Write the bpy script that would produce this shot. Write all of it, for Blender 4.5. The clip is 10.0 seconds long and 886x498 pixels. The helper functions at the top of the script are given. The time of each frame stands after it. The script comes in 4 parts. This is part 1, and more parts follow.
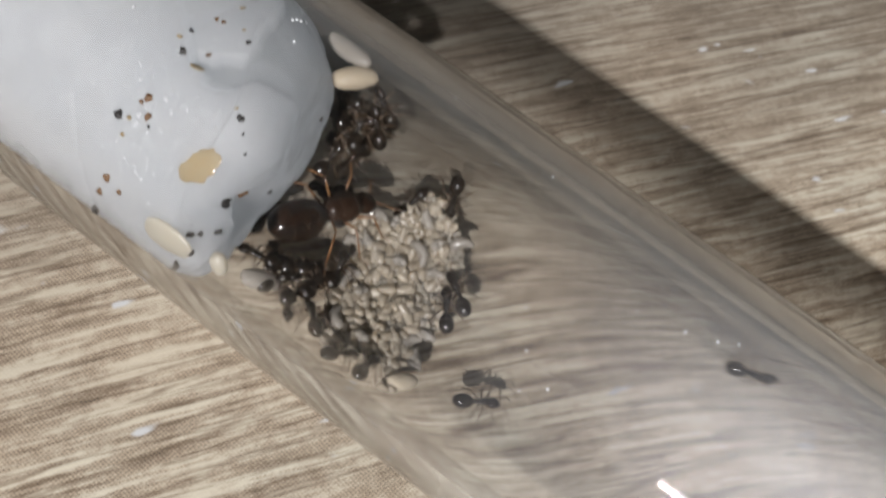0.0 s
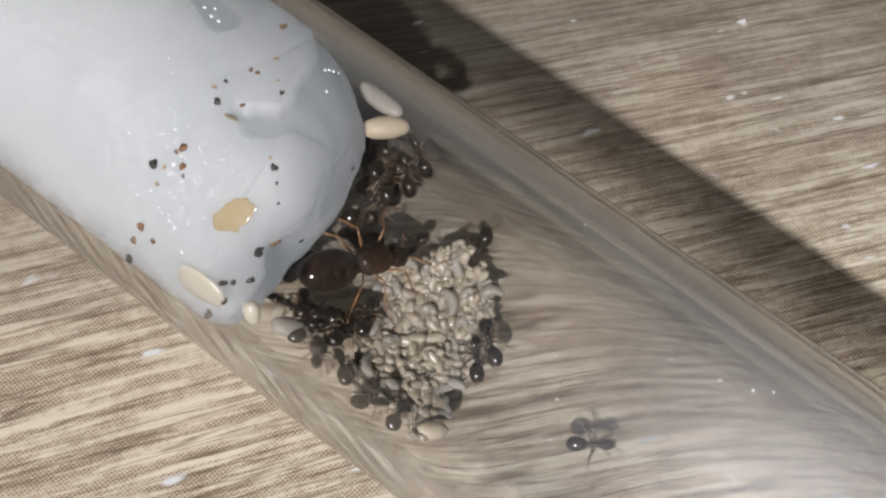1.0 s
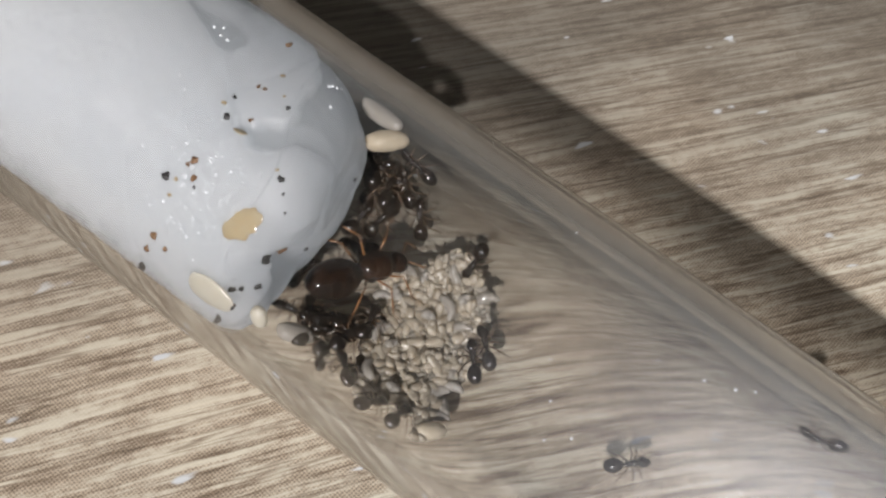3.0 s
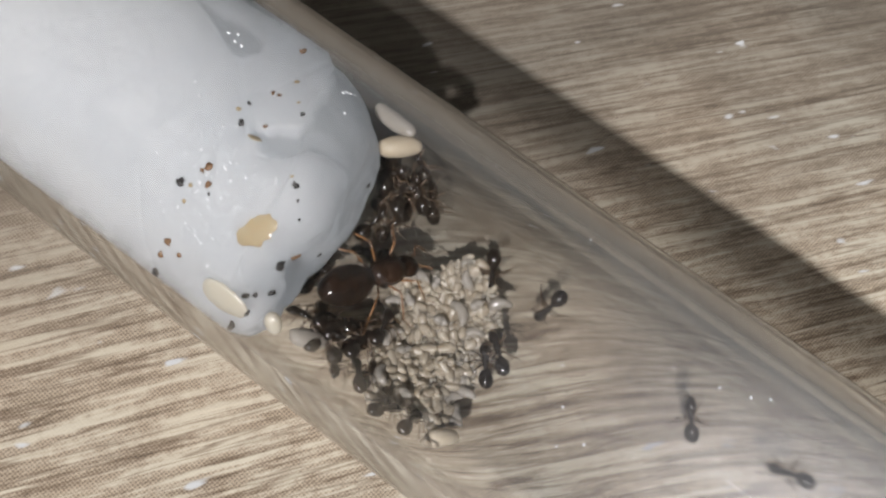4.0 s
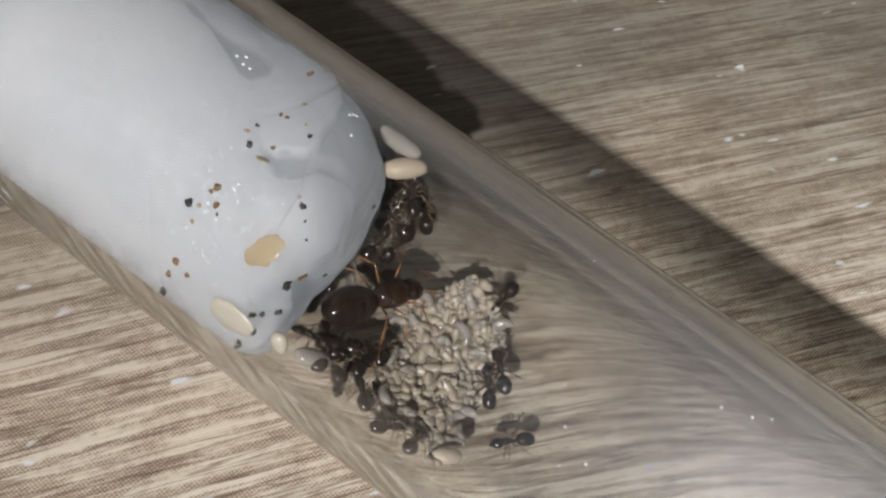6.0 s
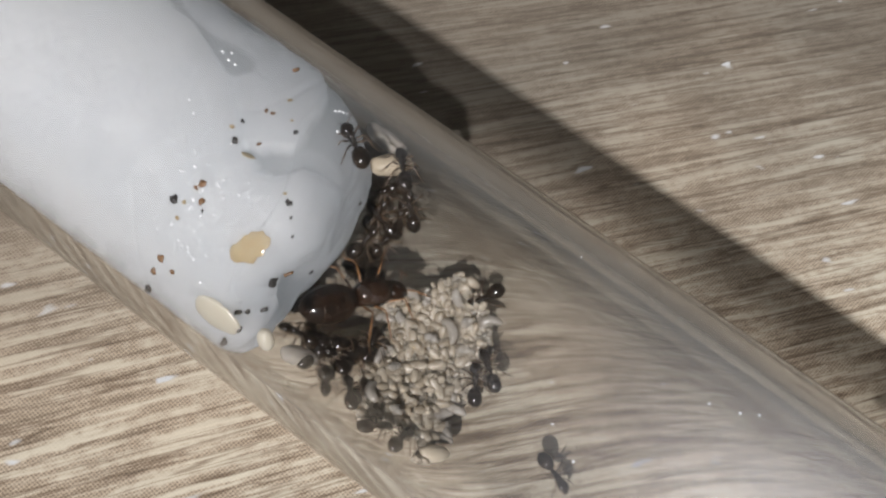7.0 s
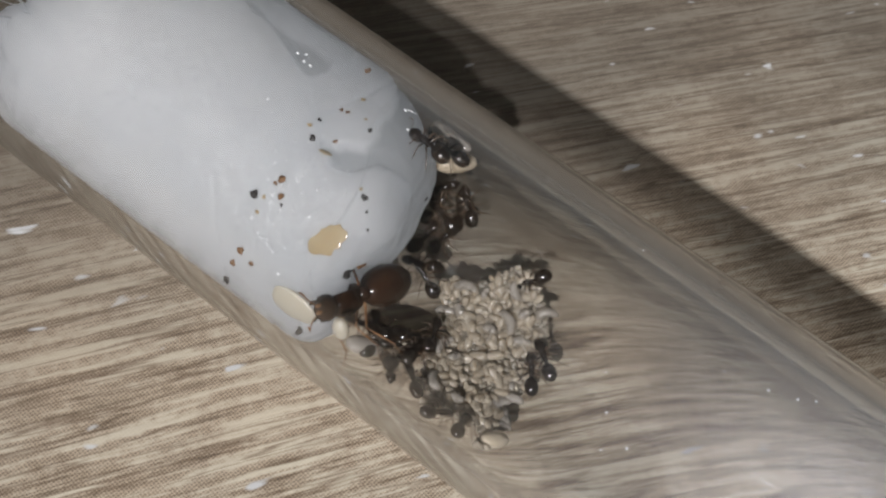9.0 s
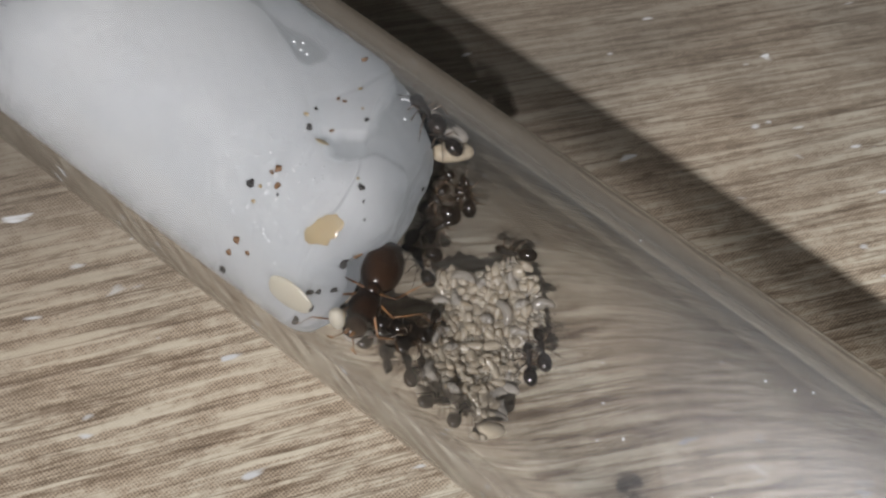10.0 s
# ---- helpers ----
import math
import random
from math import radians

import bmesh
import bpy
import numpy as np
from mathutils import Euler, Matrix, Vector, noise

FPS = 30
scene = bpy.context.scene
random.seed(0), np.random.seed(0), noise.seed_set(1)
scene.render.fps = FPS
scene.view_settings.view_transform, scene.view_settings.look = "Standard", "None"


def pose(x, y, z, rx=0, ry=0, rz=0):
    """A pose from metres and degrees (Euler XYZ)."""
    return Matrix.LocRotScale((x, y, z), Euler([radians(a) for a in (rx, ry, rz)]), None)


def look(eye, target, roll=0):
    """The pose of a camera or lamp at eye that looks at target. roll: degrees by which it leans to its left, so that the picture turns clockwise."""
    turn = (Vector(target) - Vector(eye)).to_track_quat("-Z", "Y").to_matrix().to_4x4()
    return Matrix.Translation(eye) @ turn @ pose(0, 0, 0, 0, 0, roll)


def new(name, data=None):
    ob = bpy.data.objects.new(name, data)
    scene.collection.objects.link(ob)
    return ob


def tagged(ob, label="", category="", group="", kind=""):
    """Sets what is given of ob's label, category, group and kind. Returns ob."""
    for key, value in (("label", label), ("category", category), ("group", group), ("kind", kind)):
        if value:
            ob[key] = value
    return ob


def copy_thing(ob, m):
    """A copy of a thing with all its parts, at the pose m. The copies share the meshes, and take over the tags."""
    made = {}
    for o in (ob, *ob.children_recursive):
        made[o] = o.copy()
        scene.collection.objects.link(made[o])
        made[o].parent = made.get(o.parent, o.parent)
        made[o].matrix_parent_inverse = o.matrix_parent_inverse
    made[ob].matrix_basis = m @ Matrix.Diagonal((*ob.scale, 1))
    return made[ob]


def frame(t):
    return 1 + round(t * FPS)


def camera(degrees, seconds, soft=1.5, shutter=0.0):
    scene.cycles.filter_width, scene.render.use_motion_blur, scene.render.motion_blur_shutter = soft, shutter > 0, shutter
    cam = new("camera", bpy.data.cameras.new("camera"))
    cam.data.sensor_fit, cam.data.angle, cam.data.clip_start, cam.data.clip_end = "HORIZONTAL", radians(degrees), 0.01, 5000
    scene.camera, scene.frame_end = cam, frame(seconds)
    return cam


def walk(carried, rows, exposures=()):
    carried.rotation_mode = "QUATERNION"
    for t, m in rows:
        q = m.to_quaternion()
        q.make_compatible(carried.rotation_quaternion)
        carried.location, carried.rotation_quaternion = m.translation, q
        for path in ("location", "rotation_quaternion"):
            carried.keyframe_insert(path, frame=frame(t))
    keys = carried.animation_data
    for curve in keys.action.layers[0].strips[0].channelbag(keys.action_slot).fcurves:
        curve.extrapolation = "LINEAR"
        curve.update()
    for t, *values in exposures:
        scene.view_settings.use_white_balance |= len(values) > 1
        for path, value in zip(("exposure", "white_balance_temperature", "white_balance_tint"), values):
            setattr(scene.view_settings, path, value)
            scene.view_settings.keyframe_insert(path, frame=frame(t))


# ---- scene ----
MM = 0.001
cam = camera(40, 10.0, soft=2.4, shutter=0.5)
walk(cam, [
    (0.0, pose(0.00028, -0.02449, 0.06444, 24.440, -8.956, 35.572)),
    (0.2, pose(0.00056, -0.02397, 0.06460, 25.397, -8.372, 36.014)),
    (0.5, pose(-0.00001, -0.02446, 0.06426, 26.237, -8.078, 35.838)),
    (1.0, pose(-0.00018, -0.02488, 0.06441, 26.677, -8.095, 35.866)),
    (1.3, pose(0.00011, -0.02609, 0.06752, 26.672, -8.131, 36.245)),
    (1.5, pose(0.00125, -0.02896, 0.06992, 27.605, -8.319, 35.374)),
    (1.7, pose(0.00014, -0.02623, 0.06824, 26.046, -8.176, 36.392)),
    (2.0, pose(0.00001, -0.02660, 0.06599, 26.707, -8.567, 35.375)),
    (2.5, pose(0.00018, -0.02660, 0.06616, 26.818, -8.410, 35.362)),
    (2.7, pose(0.00053, -0.02636, 0.06660, 27.104, -8.077, 35.547)),
    (3.8, pose(-0.00055, -0.02624, 0.06700, 27.253, -8.375, 36.019)),
    (4.0, pose(-0.00032, -0.02641, 0.06685, 27.230, -8.147, 35.879)),
    (4.5, pose(-0.00000, -0.02633, 0.06677, 26.727, -8.321, 35.773)),
    (5.0, pose(-0.00023, -0.02633, 0.06678, 26.321, -8.489, 35.668)),
    (5.5, pose(0.00009, -0.02696, 0.06732, 27.656, -8.115, 35.725)),
    (5.7, pose(-0.00054, -0.02685, 0.06757, 27.856, -8.111, 36.118)),
    (6.8, pose(-0.00020, -0.02757, 0.06691, 29.073, -9.122, 35.285)),
    (7.0, pose(-0.00041, -0.02701, 0.06711, 28.304, -8.855, 35.596)),
    (7.5, pose(-0.00025, -0.02691, 0.06727, 28.439, -8.906, 35.505)),
    (8.0, pose(-0.00106, -0.02725, 0.06749, 28.578, -8.788, 35.729)),
    (8.2, pose(-0.00115, -0.02742, 0.06782, 28.553, -8.969, 35.908)),
    (8.5, pose(-0.00237, -0.03012, 0.06899, 28.416, -8.467, 35.976)),
    (9.0, pose(-0.00222, -0.03026, 0.06883, 28.257, -8.618, 35.901)),
    (9.5, pose(-0.00281, -0.03026, 0.06879, 27.748, -8.560, 36.050)),
    (10.0, pose(-0.00229, -0.03020, 0.06865, 27.778, -8.854, 35.937)),
], exposures=[(0, 0.12), (0.5, 0.3), (1, 0.29), (1.5, 0.16), (2, 0.28), (2.5, 0.18), (4, 0.24), (4.5, 0.19), (5, 0.1), (5.5, 0.06), (7, 0.21), (8, 0.23), (8.5, 0.2), (9, -0.06), (10, -0.08)])

# ---- light: low sun from one side of the tube, blue sky ----
SUN = Vector((0.14, -0.711, 0.689)).normalized()
world = bpy.data.worlds.new("world")
world.use_nodes = True
scene.world = world
sky = world.node_tree.nodes.new("ShaderNodeTexSky")
sky.sky_type, sky.sun_disc = "NISHITA", False
sky.sun_elevation = math.asin(SUN.z)
sky.sun_rotation = math.atan2(SUN.x, SUN.y)
soften = world.node_tree.nodes.new("ShaderNodeHueSaturation")
soften.inputs["Saturation"].default_value = 0.15
world.node_tree.links.new(sky.outputs[0], soften.inputs["Color"])
world.node_tree.links.new(soften.outputs[0], world.node_tree.nodes["Background"].inputs[0])
world.node_tree.nodes["Background"].inputs[1].default_value = 0.055
sun = new("sun", bpy.data.lights.new("sun", "SUN"))
sun.data.energy, sun.data.angle, sun.data.color = 4.6, radians(1.8), (0.995, 0.97, 0.985)
sun.matrix_world = look(SUN * 0.5, (0, 0, 0))
scene.cycles.caustics_refractive = False


# ---- materials ----
class Mat:
    """A node material with short ways to add nodes."""

    def __init__(self, name):
        self.m = bpy.data.materials.new(name)
        self.m.use_nodes = True
        self.t = self.m.node_tree
        self.b = self.t.nodes["Principled BSDF"]
        self.out = self.t.nodes["Material Output"]

    def n(self, kind, **kw):
        node = self.t.nodes.new(kind)
        for k, v in kw.items():
            if k in node.inputs:
                node.inputs[k].default_value = v
        return node

    def l(self, a, b):
        self.t.links.new(a, b)

    def coords(self, sx, sy, sz, kind="Object", rot=0.0):
        c, mp = self.n("ShaderNodeTexCoord"), self.n("ShaderNodeMapping")
        mp.inputs["Scale"].default_value = (sx, sy, sz)
        mp.inputs["Rotation"].default_value = (0, 0, rot)
        self.l(c.outputs[kind], mp.inputs["Vector"])
        return mp.outputs[0]

    def noise(self, vec, scale=1.0, detail=4.0, rough=0.55, dist=0.0):
        nd = self.n("ShaderNodeTexNoise", Scale=scale, Detail=detail, Roughness=rough, Distortion=dist)
        self.l(vec, nd.inputs["Vector"])
        return nd.outputs["Fac"]

    def ramp(self, fac, stops):
        r = self.n("ShaderNodeValToRGB")
        e = r.color_ramp.elements
        while len(e) < len(stops):
            e.new(0.5)
        for el, (p, c) in zip(e, stops):
            el.position, el.color = p, (c if len(c) == 4 else (*c, 1))
        self.l(fac, r.inputs[0])
        return r.outputs[0]

    def mix(self, fac, a, b, blend="MIX"):
        x = self.t.nodes.new("ShaderNodeMix")
        x.data_type, x.blend_type = "RGBA", blend
        for sock, v in ((x.inputs[0], fac), (x.inputs[6], a), (x.inputs[7], b)):
            if hasattr(v, "is_output"):
                self.l(v, sock)
            else:
                sock.default_value = v if not isinstance(v, tuple) or len(v) == 4 else (*v, 1)
        return x.outputs[2]

    def math(self, op, a, b=0.0):
        x = self.t.nodes.new("ShaderNodeMath")
        x.operation = op
        for sock, v in ((x.inputs[0], a), (x.inputs[1], b)):
            if hasattr(v, "is_output"):
                self.l(v, sock)
            else:
                sock.default_value = v
        return x.outputs[0]

    def bump(self, height, strength, dist):
        bp = self.n("ShaderNodeBump", Strength=strength, Distance=dist)
        self.l(height, bp.inputs["Height"])
        self.l(bp.outputs[0], self.b.inputs["Normal"])
        return bp

    def translucent(self, share, colour):
        """Let a share of the light through the thin body."""
        tr = self.n("ShaderNodeBsdfTranslucent")
        if isinstance(colour, tuple):
            tr.inputs["Color"].default_value = (*colour, 1)
        else:
            self.l(colour, tr.inputs["Color"])
        x = self.n("ShaderNodeMixShader")
        x.inputs[0].default_value = share
        self.l(self.b.outputs[0], x.inputs[1])
        self.l(tr.outputs[0], x.inputs[2])
        self.l(x.outputs[0], self.out.inputs[0])

    def set(self, **kw):
        for k, v in kw.items():
            sock = self.b.inputs[k.replace("_", " ")]
            if hasattr(v, "is_output"):
                self.l(v, sock)
            else:
                sock.default_value = v if not isinstance(v, tuple) or len(v) != 3 else ((*v, 1) if sock.type == "RGBA" else v)
        return self


def table_material():
    """Printed wood decor: bent grain in streaks, a fine print raster, pale chips."""
    m = Mat("printed_wood_decor")
    # bend the grain: the turn of the streaks changes slowly over the sheet
    c = m.n("ShaderNodeTexCoord")
    sp = m.n("ShaderNodeSeparateXYZ")
    m.l(c.outputs["Object"], sp.inputs[0])
    a0 = radians(54.0)
    u = m.math("ADD", m.math("MULTIPLY", sp.outputs[0], math.cos(a0)), m.math("MULTIPLY", sp.outputs[1], math.sin(a0)))
    v = m.math("ADD", m.math("MULTIPLY", sp.outputs[0], -math.sin(a0)), m.math("MULTIPLY", sp.outputs[1], math.cos(a0)))
    # the streaks turn from one side of the sheet to the other
    w = m.math("ADD", u, 0.008)
    bent = m.math("ADD", v, m.math("MULTIPLY", m.math("SQRT", m.math("ADD", m.math("MULTIPLY", w, w), 3.6e-5)), 0.02))
    cb = m.n("ShaderNodeCombineXYZ")
    m.l(u, cb.inputs[0])
    m.l(bent, cb.inputs[1])

    def streak(lu, lv, detail, rough, dist=0.0):
        mp = m.n("ShaderNodeMapping")
        mp.inputs["Scale"].default_value = (lu, lv, 1)
        m.l(cb.outputs[0], mp.inputs[0])
        return m.noise(mp.outputs[0], 1.0, detail, rough, dist)

    big = streak(38, 640, 4, 0.6, 0.3)
    mid = streak(84, 1600, 5, 0.66, 0.25)
    fine = streak(240, 3400, 4, 0.65, 0.2)
    blotch = m.noise(m.coords(1, 1, 1), 240.0, 4, 0.6)
    f = m.math("ADD", m.math("MULTIPLY", big, 0.26), m.math("ADD", m.math("MULTIPLY", mid, 0.42), m.math("MULTIPLY", fine, 0.32)))
    f = m.math("ADD", f, m.math("ADD", m.math("MULTIPLY", m.math("SUBTRACT", blotch, 0.5), 0.17), m.math("MULTIPLY", m.math("SUBTRACT", m.noise(m.coords(1, 1, 1), 1500.0, 3, 0.6), 0.5), 0.14)))
    col = m.ramp(f, [(0.40, (0.19, 0.153, 0.116)), (0.45, (0.305, 0.254, 0.196)), (0.49, (0.375, 0.322, 0.256)), (0.52, (0.44, 0.388, 0.312)), (0.565, (0.535, 0.495, 0.405))])
    # thin dark pores along the grain
    pore = m.math("ABSOLUTE", m.math("SUBTRACT", streak(30, 800, 4, 0.6, 0.2), 0.5))
    col = m.mix(1.0, col, m.ramp(pore, [(0.0, (0.45, 0.39, 0.35)), (0.028, (1, 1, 1))]), "MULTIPLY")
    # print raster
    vor = m.n("ShaderNodeTexVoronoi", Scale=5300.0, Randomness=0.15)
    m.l(m.coords(1, 1, 1, rot=0.15), vor.inputs["Vector"])
    dots = m.ramp(vor.outputs["Distance"], [(0.2, (0.5, 0.465, 0.44)), (0.58, (1.34, 1.33, 1.3))])
    inv = m.ramp(f, [(0.485, (1, 1, 1)), (0.53, (0.12, 0.12, 0.12))])
    col = m.mix(inv, col, m.mix(1.0, col, dots, "MULTIPLY"))
    # reddish and grey drifts
    drift = m.ramp(m.noise(m.coords(1, 1, 1), 42.0, 2), [(0.35, (1.03, 0.99, 0.95)), (0.65, (0.96, 1.0, 1.02))])
    col = m.mix(1.0, col, drift, "MULTIPLY")
    # light falling off across the table is put into the colour; grain flattens too
    light_falloff = m.math("ADD", m.math("MULTIPLY", v, 14.0), m.math("MULTIPLY", m.noise(m.coords(1, 1, 1), 30.0, 2), 0.5))
    col = m.mix(m.ramp(light_falloff, [(0.3, (0, 0, 0)), (0.65, (0.42,) * 3)]), col, (0.375, 0.33, 0.272))
    col = m.mix(1.0, col, m.ramp(light_falloff, [(0.1, (1.52, 1.50, 1.46)), (0.62, (0.43, 0.425, 0.42))]), "MULTIPLY")
    # pale chips stretched along the grain
    mp = m.n("ShaderNodeMapping")
    mp.inputs["Scale"].default_value = (230, 720, 1)
    m.l(cb.outputs[0], mp.inputs[0])
    chip = m.ramp(m.noise(mp.outputs[0], 1.0, 2, 0.5, 0.3), [(0.69, (0, 0, 0)), (0.73, (1, 1, 1))])
    col = m.mix(chip, col, (0.52, 0.53, 0.53))
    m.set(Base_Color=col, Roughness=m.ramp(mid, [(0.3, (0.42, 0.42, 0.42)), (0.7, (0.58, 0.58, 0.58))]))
    m.b.inputs["Specular IOR Level"].default_value = 0.3
    m.bump(m.math("ADD", mid, m.math("MULTIPLY", fine, 0.4)), 0.7, 0.00012)
    return m.m


def glass_material(name, steep=False):
    """Clear glass; a glossy coat put on the lower wall shapes the sun's glare, a pale one the haze. steep: the wall
    that passes a set share of the sun, less towards its top, to shape the tube's shade.
    """
    m = Mat(name)
    m.t.nodes.remove(m.b)
    g = m.n("ShaderNodeBsdfGlass", Roughness=0.0, IOR=1.47)
    g.inputs["Color"].default_value = (0.893, 0.895, 0.893, 1)
    # glossy coat added for the sun's glare, kept to the lower wall and +x
    d = m.n("ShaderNodeBsdfGlossy", Roughness=0.62)
    d.distribution = "BECKMANN"
    d.inputs["Color"].default_value = (0.86, 0.88, 0.92, 1)
    glare_layer = m.noise(m.coords(260, 420, 420), 1.0, 4, 0.6)
    scratch = m.noise(m.coords(900, 5200, 5200), 1.0, 3, 0.7, 1.0)
    f = m.math("ADD", m.math("MULTIPLY", glare_layer, 0.1), m.math("MULTIPLY", m.math("MAXIMUM", m.math("SUBTRACT", scratch, 0.66), 0.0), 0.2))
    c, sp = m.n("ShaderNodeTexCoord"), m.n("ShaderNodeSeparateXYZ")
    m.l(c.outputs["Object"], sp.inputs[0])
    low = m.ramp(m.math("MULTIPLY", sp.outputs[2], -1000.0), [(0.0, (0.09,) * 3), (1.0, (1, 1, 1))])
    along = m.ramp(m.math("ADD", m.math("MULTIPLY", sp.outputs[0], 40.0), 0.12), [(0.1, (0.05,) * 3), (0.3, (0.3,) * 3), (0.62, (1, 1, 1))])
    f = m.math("MULTIPLY", m.math("MULTIPLY", f, low), along)
    x = m.n("ShaderNodeMixShader")
    m.l(f, x.inputs[0])
    m.l(g.outputs[0], x.inputs[1])
    m.l(d.outputs[0], x.inputs[2])
    # haze in the tube, painted on as a pale diffuse coat, thicker away from the nest
    dull = m.n("ShaderNodeBsdfDiffuse")
    dull.inputs["Color"].default_value = (0.74, 0.765, 0.81, 1)
    span = m.ramp(m.math("ADD", m.math("MULTIPLY", sp.outputs[0], 30.0), 0.3), [(0.1, (0.0,) * 3), (0.75, (0.062,) * 3)])
    haze_mix = m.n("ShaderNodeMixShader")
    m.l(m.math("MULTIPLY", span, m.math("ADD", m.noise(m.coords(90, 260, 260), 1.0, 4, 0.6), 0.5)), haze_mix.inputs[0])
    m.l(x.outputs[0], haze_mix.inputs[1])
    m.l(dull.outputs[0], haze_mix.inputs[2])
    x = last = haze_mix
    if steep:
        # degrees up the wall, from -45 to 136, as 0 to 1
        up = m.math("ARCTAN2", sp.outputs[1], m.math("MULTIPLY", sp.outputs[2], -1.0))
        up = m.math("DIVIDE", m.math("SUBTRACT", up, radians(-45)), radians(181))
        last = m.n("ShaderNodeMixShader")
        # set share of sun let through to shape the shade; more towards the nest
        clear = m.math("MAXIMUM", m.math("MINIMUM", m.math("MULTIPLY", m.math("SUBTRACT", 0.002, sp.outputs[0]), 100.0), 1.0), 0.0)
        share = m.math("MULTIPLY", m.ramp(up, [(0.0, (0.97,) * 3), (0.11, (0.66,) * 3), (0.5, (0.62,) * 3), (0.66, (0.44,) * 3), (0.79, (0.13,) * 3), (1.0, (0.035,) * 3)]), m.math("ADD", m.math("MULTIPLY", clear, 0.45), 1.0))
        m.l(m.math("MINIMUM", share, 0.97), last.inputs[0])
        m.l(x.outputs[0], last.inputs[1])
        m.l(m.n("ShaderNodeBsdfTransparent").outputs[0], last.inputs[2])
    m.l(last.outputs[0], m.out.inputs[0])
    return m.m


def water_material():
    m = Mat("milky_water")
    co = m.coords(1, 1, 1)
    m.set(Base_Color=m.ramp(m.noise(co, 900.0, 2), [(0.3, (0.8, 0.82, 0.84)), (0.7, (0.9, 0.91, 0.92))]), Roughness=0.06, IOR=1.33)
    return m.m


def cotton_material():
    m = Mat("wet_cotton")
    co = m.coords(1, 1, 1)
    big, fib = m.noise(co, 190.0, 4, 0.6), m.noise(co, 2600.0, 5, 0.7, 1.5)
    col = m.ramp(big, [(0.3, (0.86, 0.885, 0.91)), (0.6, (0.91, 0.93, 0.945))])
    col = m.mix(1.0, col, m.ramp(m.noise(co, 75.0, 5, 0.65), [(0.35, (0.93, 0.94, 0.945)), (0.62, (1.0, 1.0, 1.0))]), "MULTIPLY")
    # soaked folds are greyer and glassier
    soak = m.n("ShaderNodeAttribute")
    soak.attribute_name = "soaked"
    far = m.math("ADD", soak.outputs["Fac"], m.math("MULTIPLY", m.math("SUBTRACT", m.noise(co, 900.0, 3), 0.5), 0.22))
    col = m.mix(m.ramp(far, [(0.08, (0.0,) * 3), (0.95, (1.0,) * 3)]), col, (0.60, 0.625, 0.635))
    m.set(Base_Color=col, Roughness=m.ramp(m.noise(co, 420.0, 3), [(0.42, (0.12,) * 3), (0.58, (0.5,) * 3)]))
    m.set(Subsurface_Weight=1.0, Subsurface_Radius=(1.0, 1.0, 1.0), Subsurface_Scale=0.007)
    m.translucent(0.5, m.mix(0.6, col, (0.945, 0.975, 1.0)))
    m.bump(m.math("ADD", m.math("MULTIPLY", fib, 0.4), m.noise(co, 700.0, 3)), 0.5, 0.00025)
    return m.m


def chitin(name, lo, hi, rough=0.22, scale=900.0):
    m = Mat(name)
    co = m.coords(1, 1, 1)
    col = m.ramp(m.noise(co, scale, 3), [(0.35, lo), (0.68, hi)])
    m.set(Base_Color=col, Roughness=m.ramp(m.noise(co, scale * 3, 2), [(0.3, (rough * 0.7,) * 3), (0.7, (rough * 1.6,) * 3)]))
    m.bump(m.noise(co, 9000.0, 2), 0.15, 0.00002)
    return m.m


def brood_material(name, lo, hi, weight=0.5, rough=0.28):
    m = Mat(name)
    inf = m.n("ShaderNodeObjectInfo")
    co = m.coords(1, 1, 1)
    f = m.math("ADD", m.math("MULTIPLY", m.noise(co, 1800.0, 2), 0.5), m.math("MULTIPLY", inf.outputs["Random"], 0.5))
    col = m.ramp(f, [(0.25, lo), (0.7, hi)])
    m.set(Base_Color=col, Roughness=rough)
    m.translucent(0.35, m.mix(0.5, col, (0.8, 0.74, 0.64)))
    m.set(Subsurface_Weight=weight, Subsurface_Radius=(1.0, 1.0, 1.0), Subsurface_Scale=0.0004)
    m.bump(m.noise(co, 5000.0, 2), 0.12, 0.00003)
    return m.m


TABLE, GLASS, COTTON, WATER = table_material(), glass_material("clear_glass"), cotton_material(), water_material()
GLASS_STEEP = glass_material("clear_glass_steep", True)
BLACK = chitin("black_brown_chitin", (0.008, 0.006, 0.0045), (0.030, 0.019, 0.012), 0.15)
LEG = chitin("brown_leg_chitin", (0.03, 0.019, 0.012), (0.11, 0.068, 0.036), 0.3)
QUEEN = chitin("dark_brown_chitin", (0.010, 0.006, 0.004), (0.036, 0.017, 0.009), 0.14, 500.0)
QLEG = chitin("amber_leg_chitin", (0.10, 0.044, 0.015), (0.31, 0.15, 0.058), 0.25)
BAND = chitin("pale_band_chitin", (0.05, 0.03, 0.017), (0.10, 0.062, 0.034), 0.3)
EGG = brood_material("cream_brood", (0.41, 0.35, 0.27), (0.54, 0.475, 0.38), 1.0, 0.28)
LARVA = brood_material("grey_larva", (0.34, 0.31, 0.27), (0.45, 0.415, 0.37), 1.0, 0.12)
COCOON = brood_material("cream_cocoon", (0.60, 0.51, 0.38), (0.70, 0.61, 0.47), 0.4, 0.45)
QUEEN.node_tree.nodes["Principled BSDF"].inputs["Specular IOR Level"].default_value = 0.3
PALE = brood_material("pale_cocoon", (0.66, 0.61, 0.50), (0.76, 0.72, 0.62), 0.8, 0.25)
AMBER = brood_material("amber_stain", (0.46, 0.32, 0.15), (0.66, 0.54, 0.35), 0.5, 0.15)
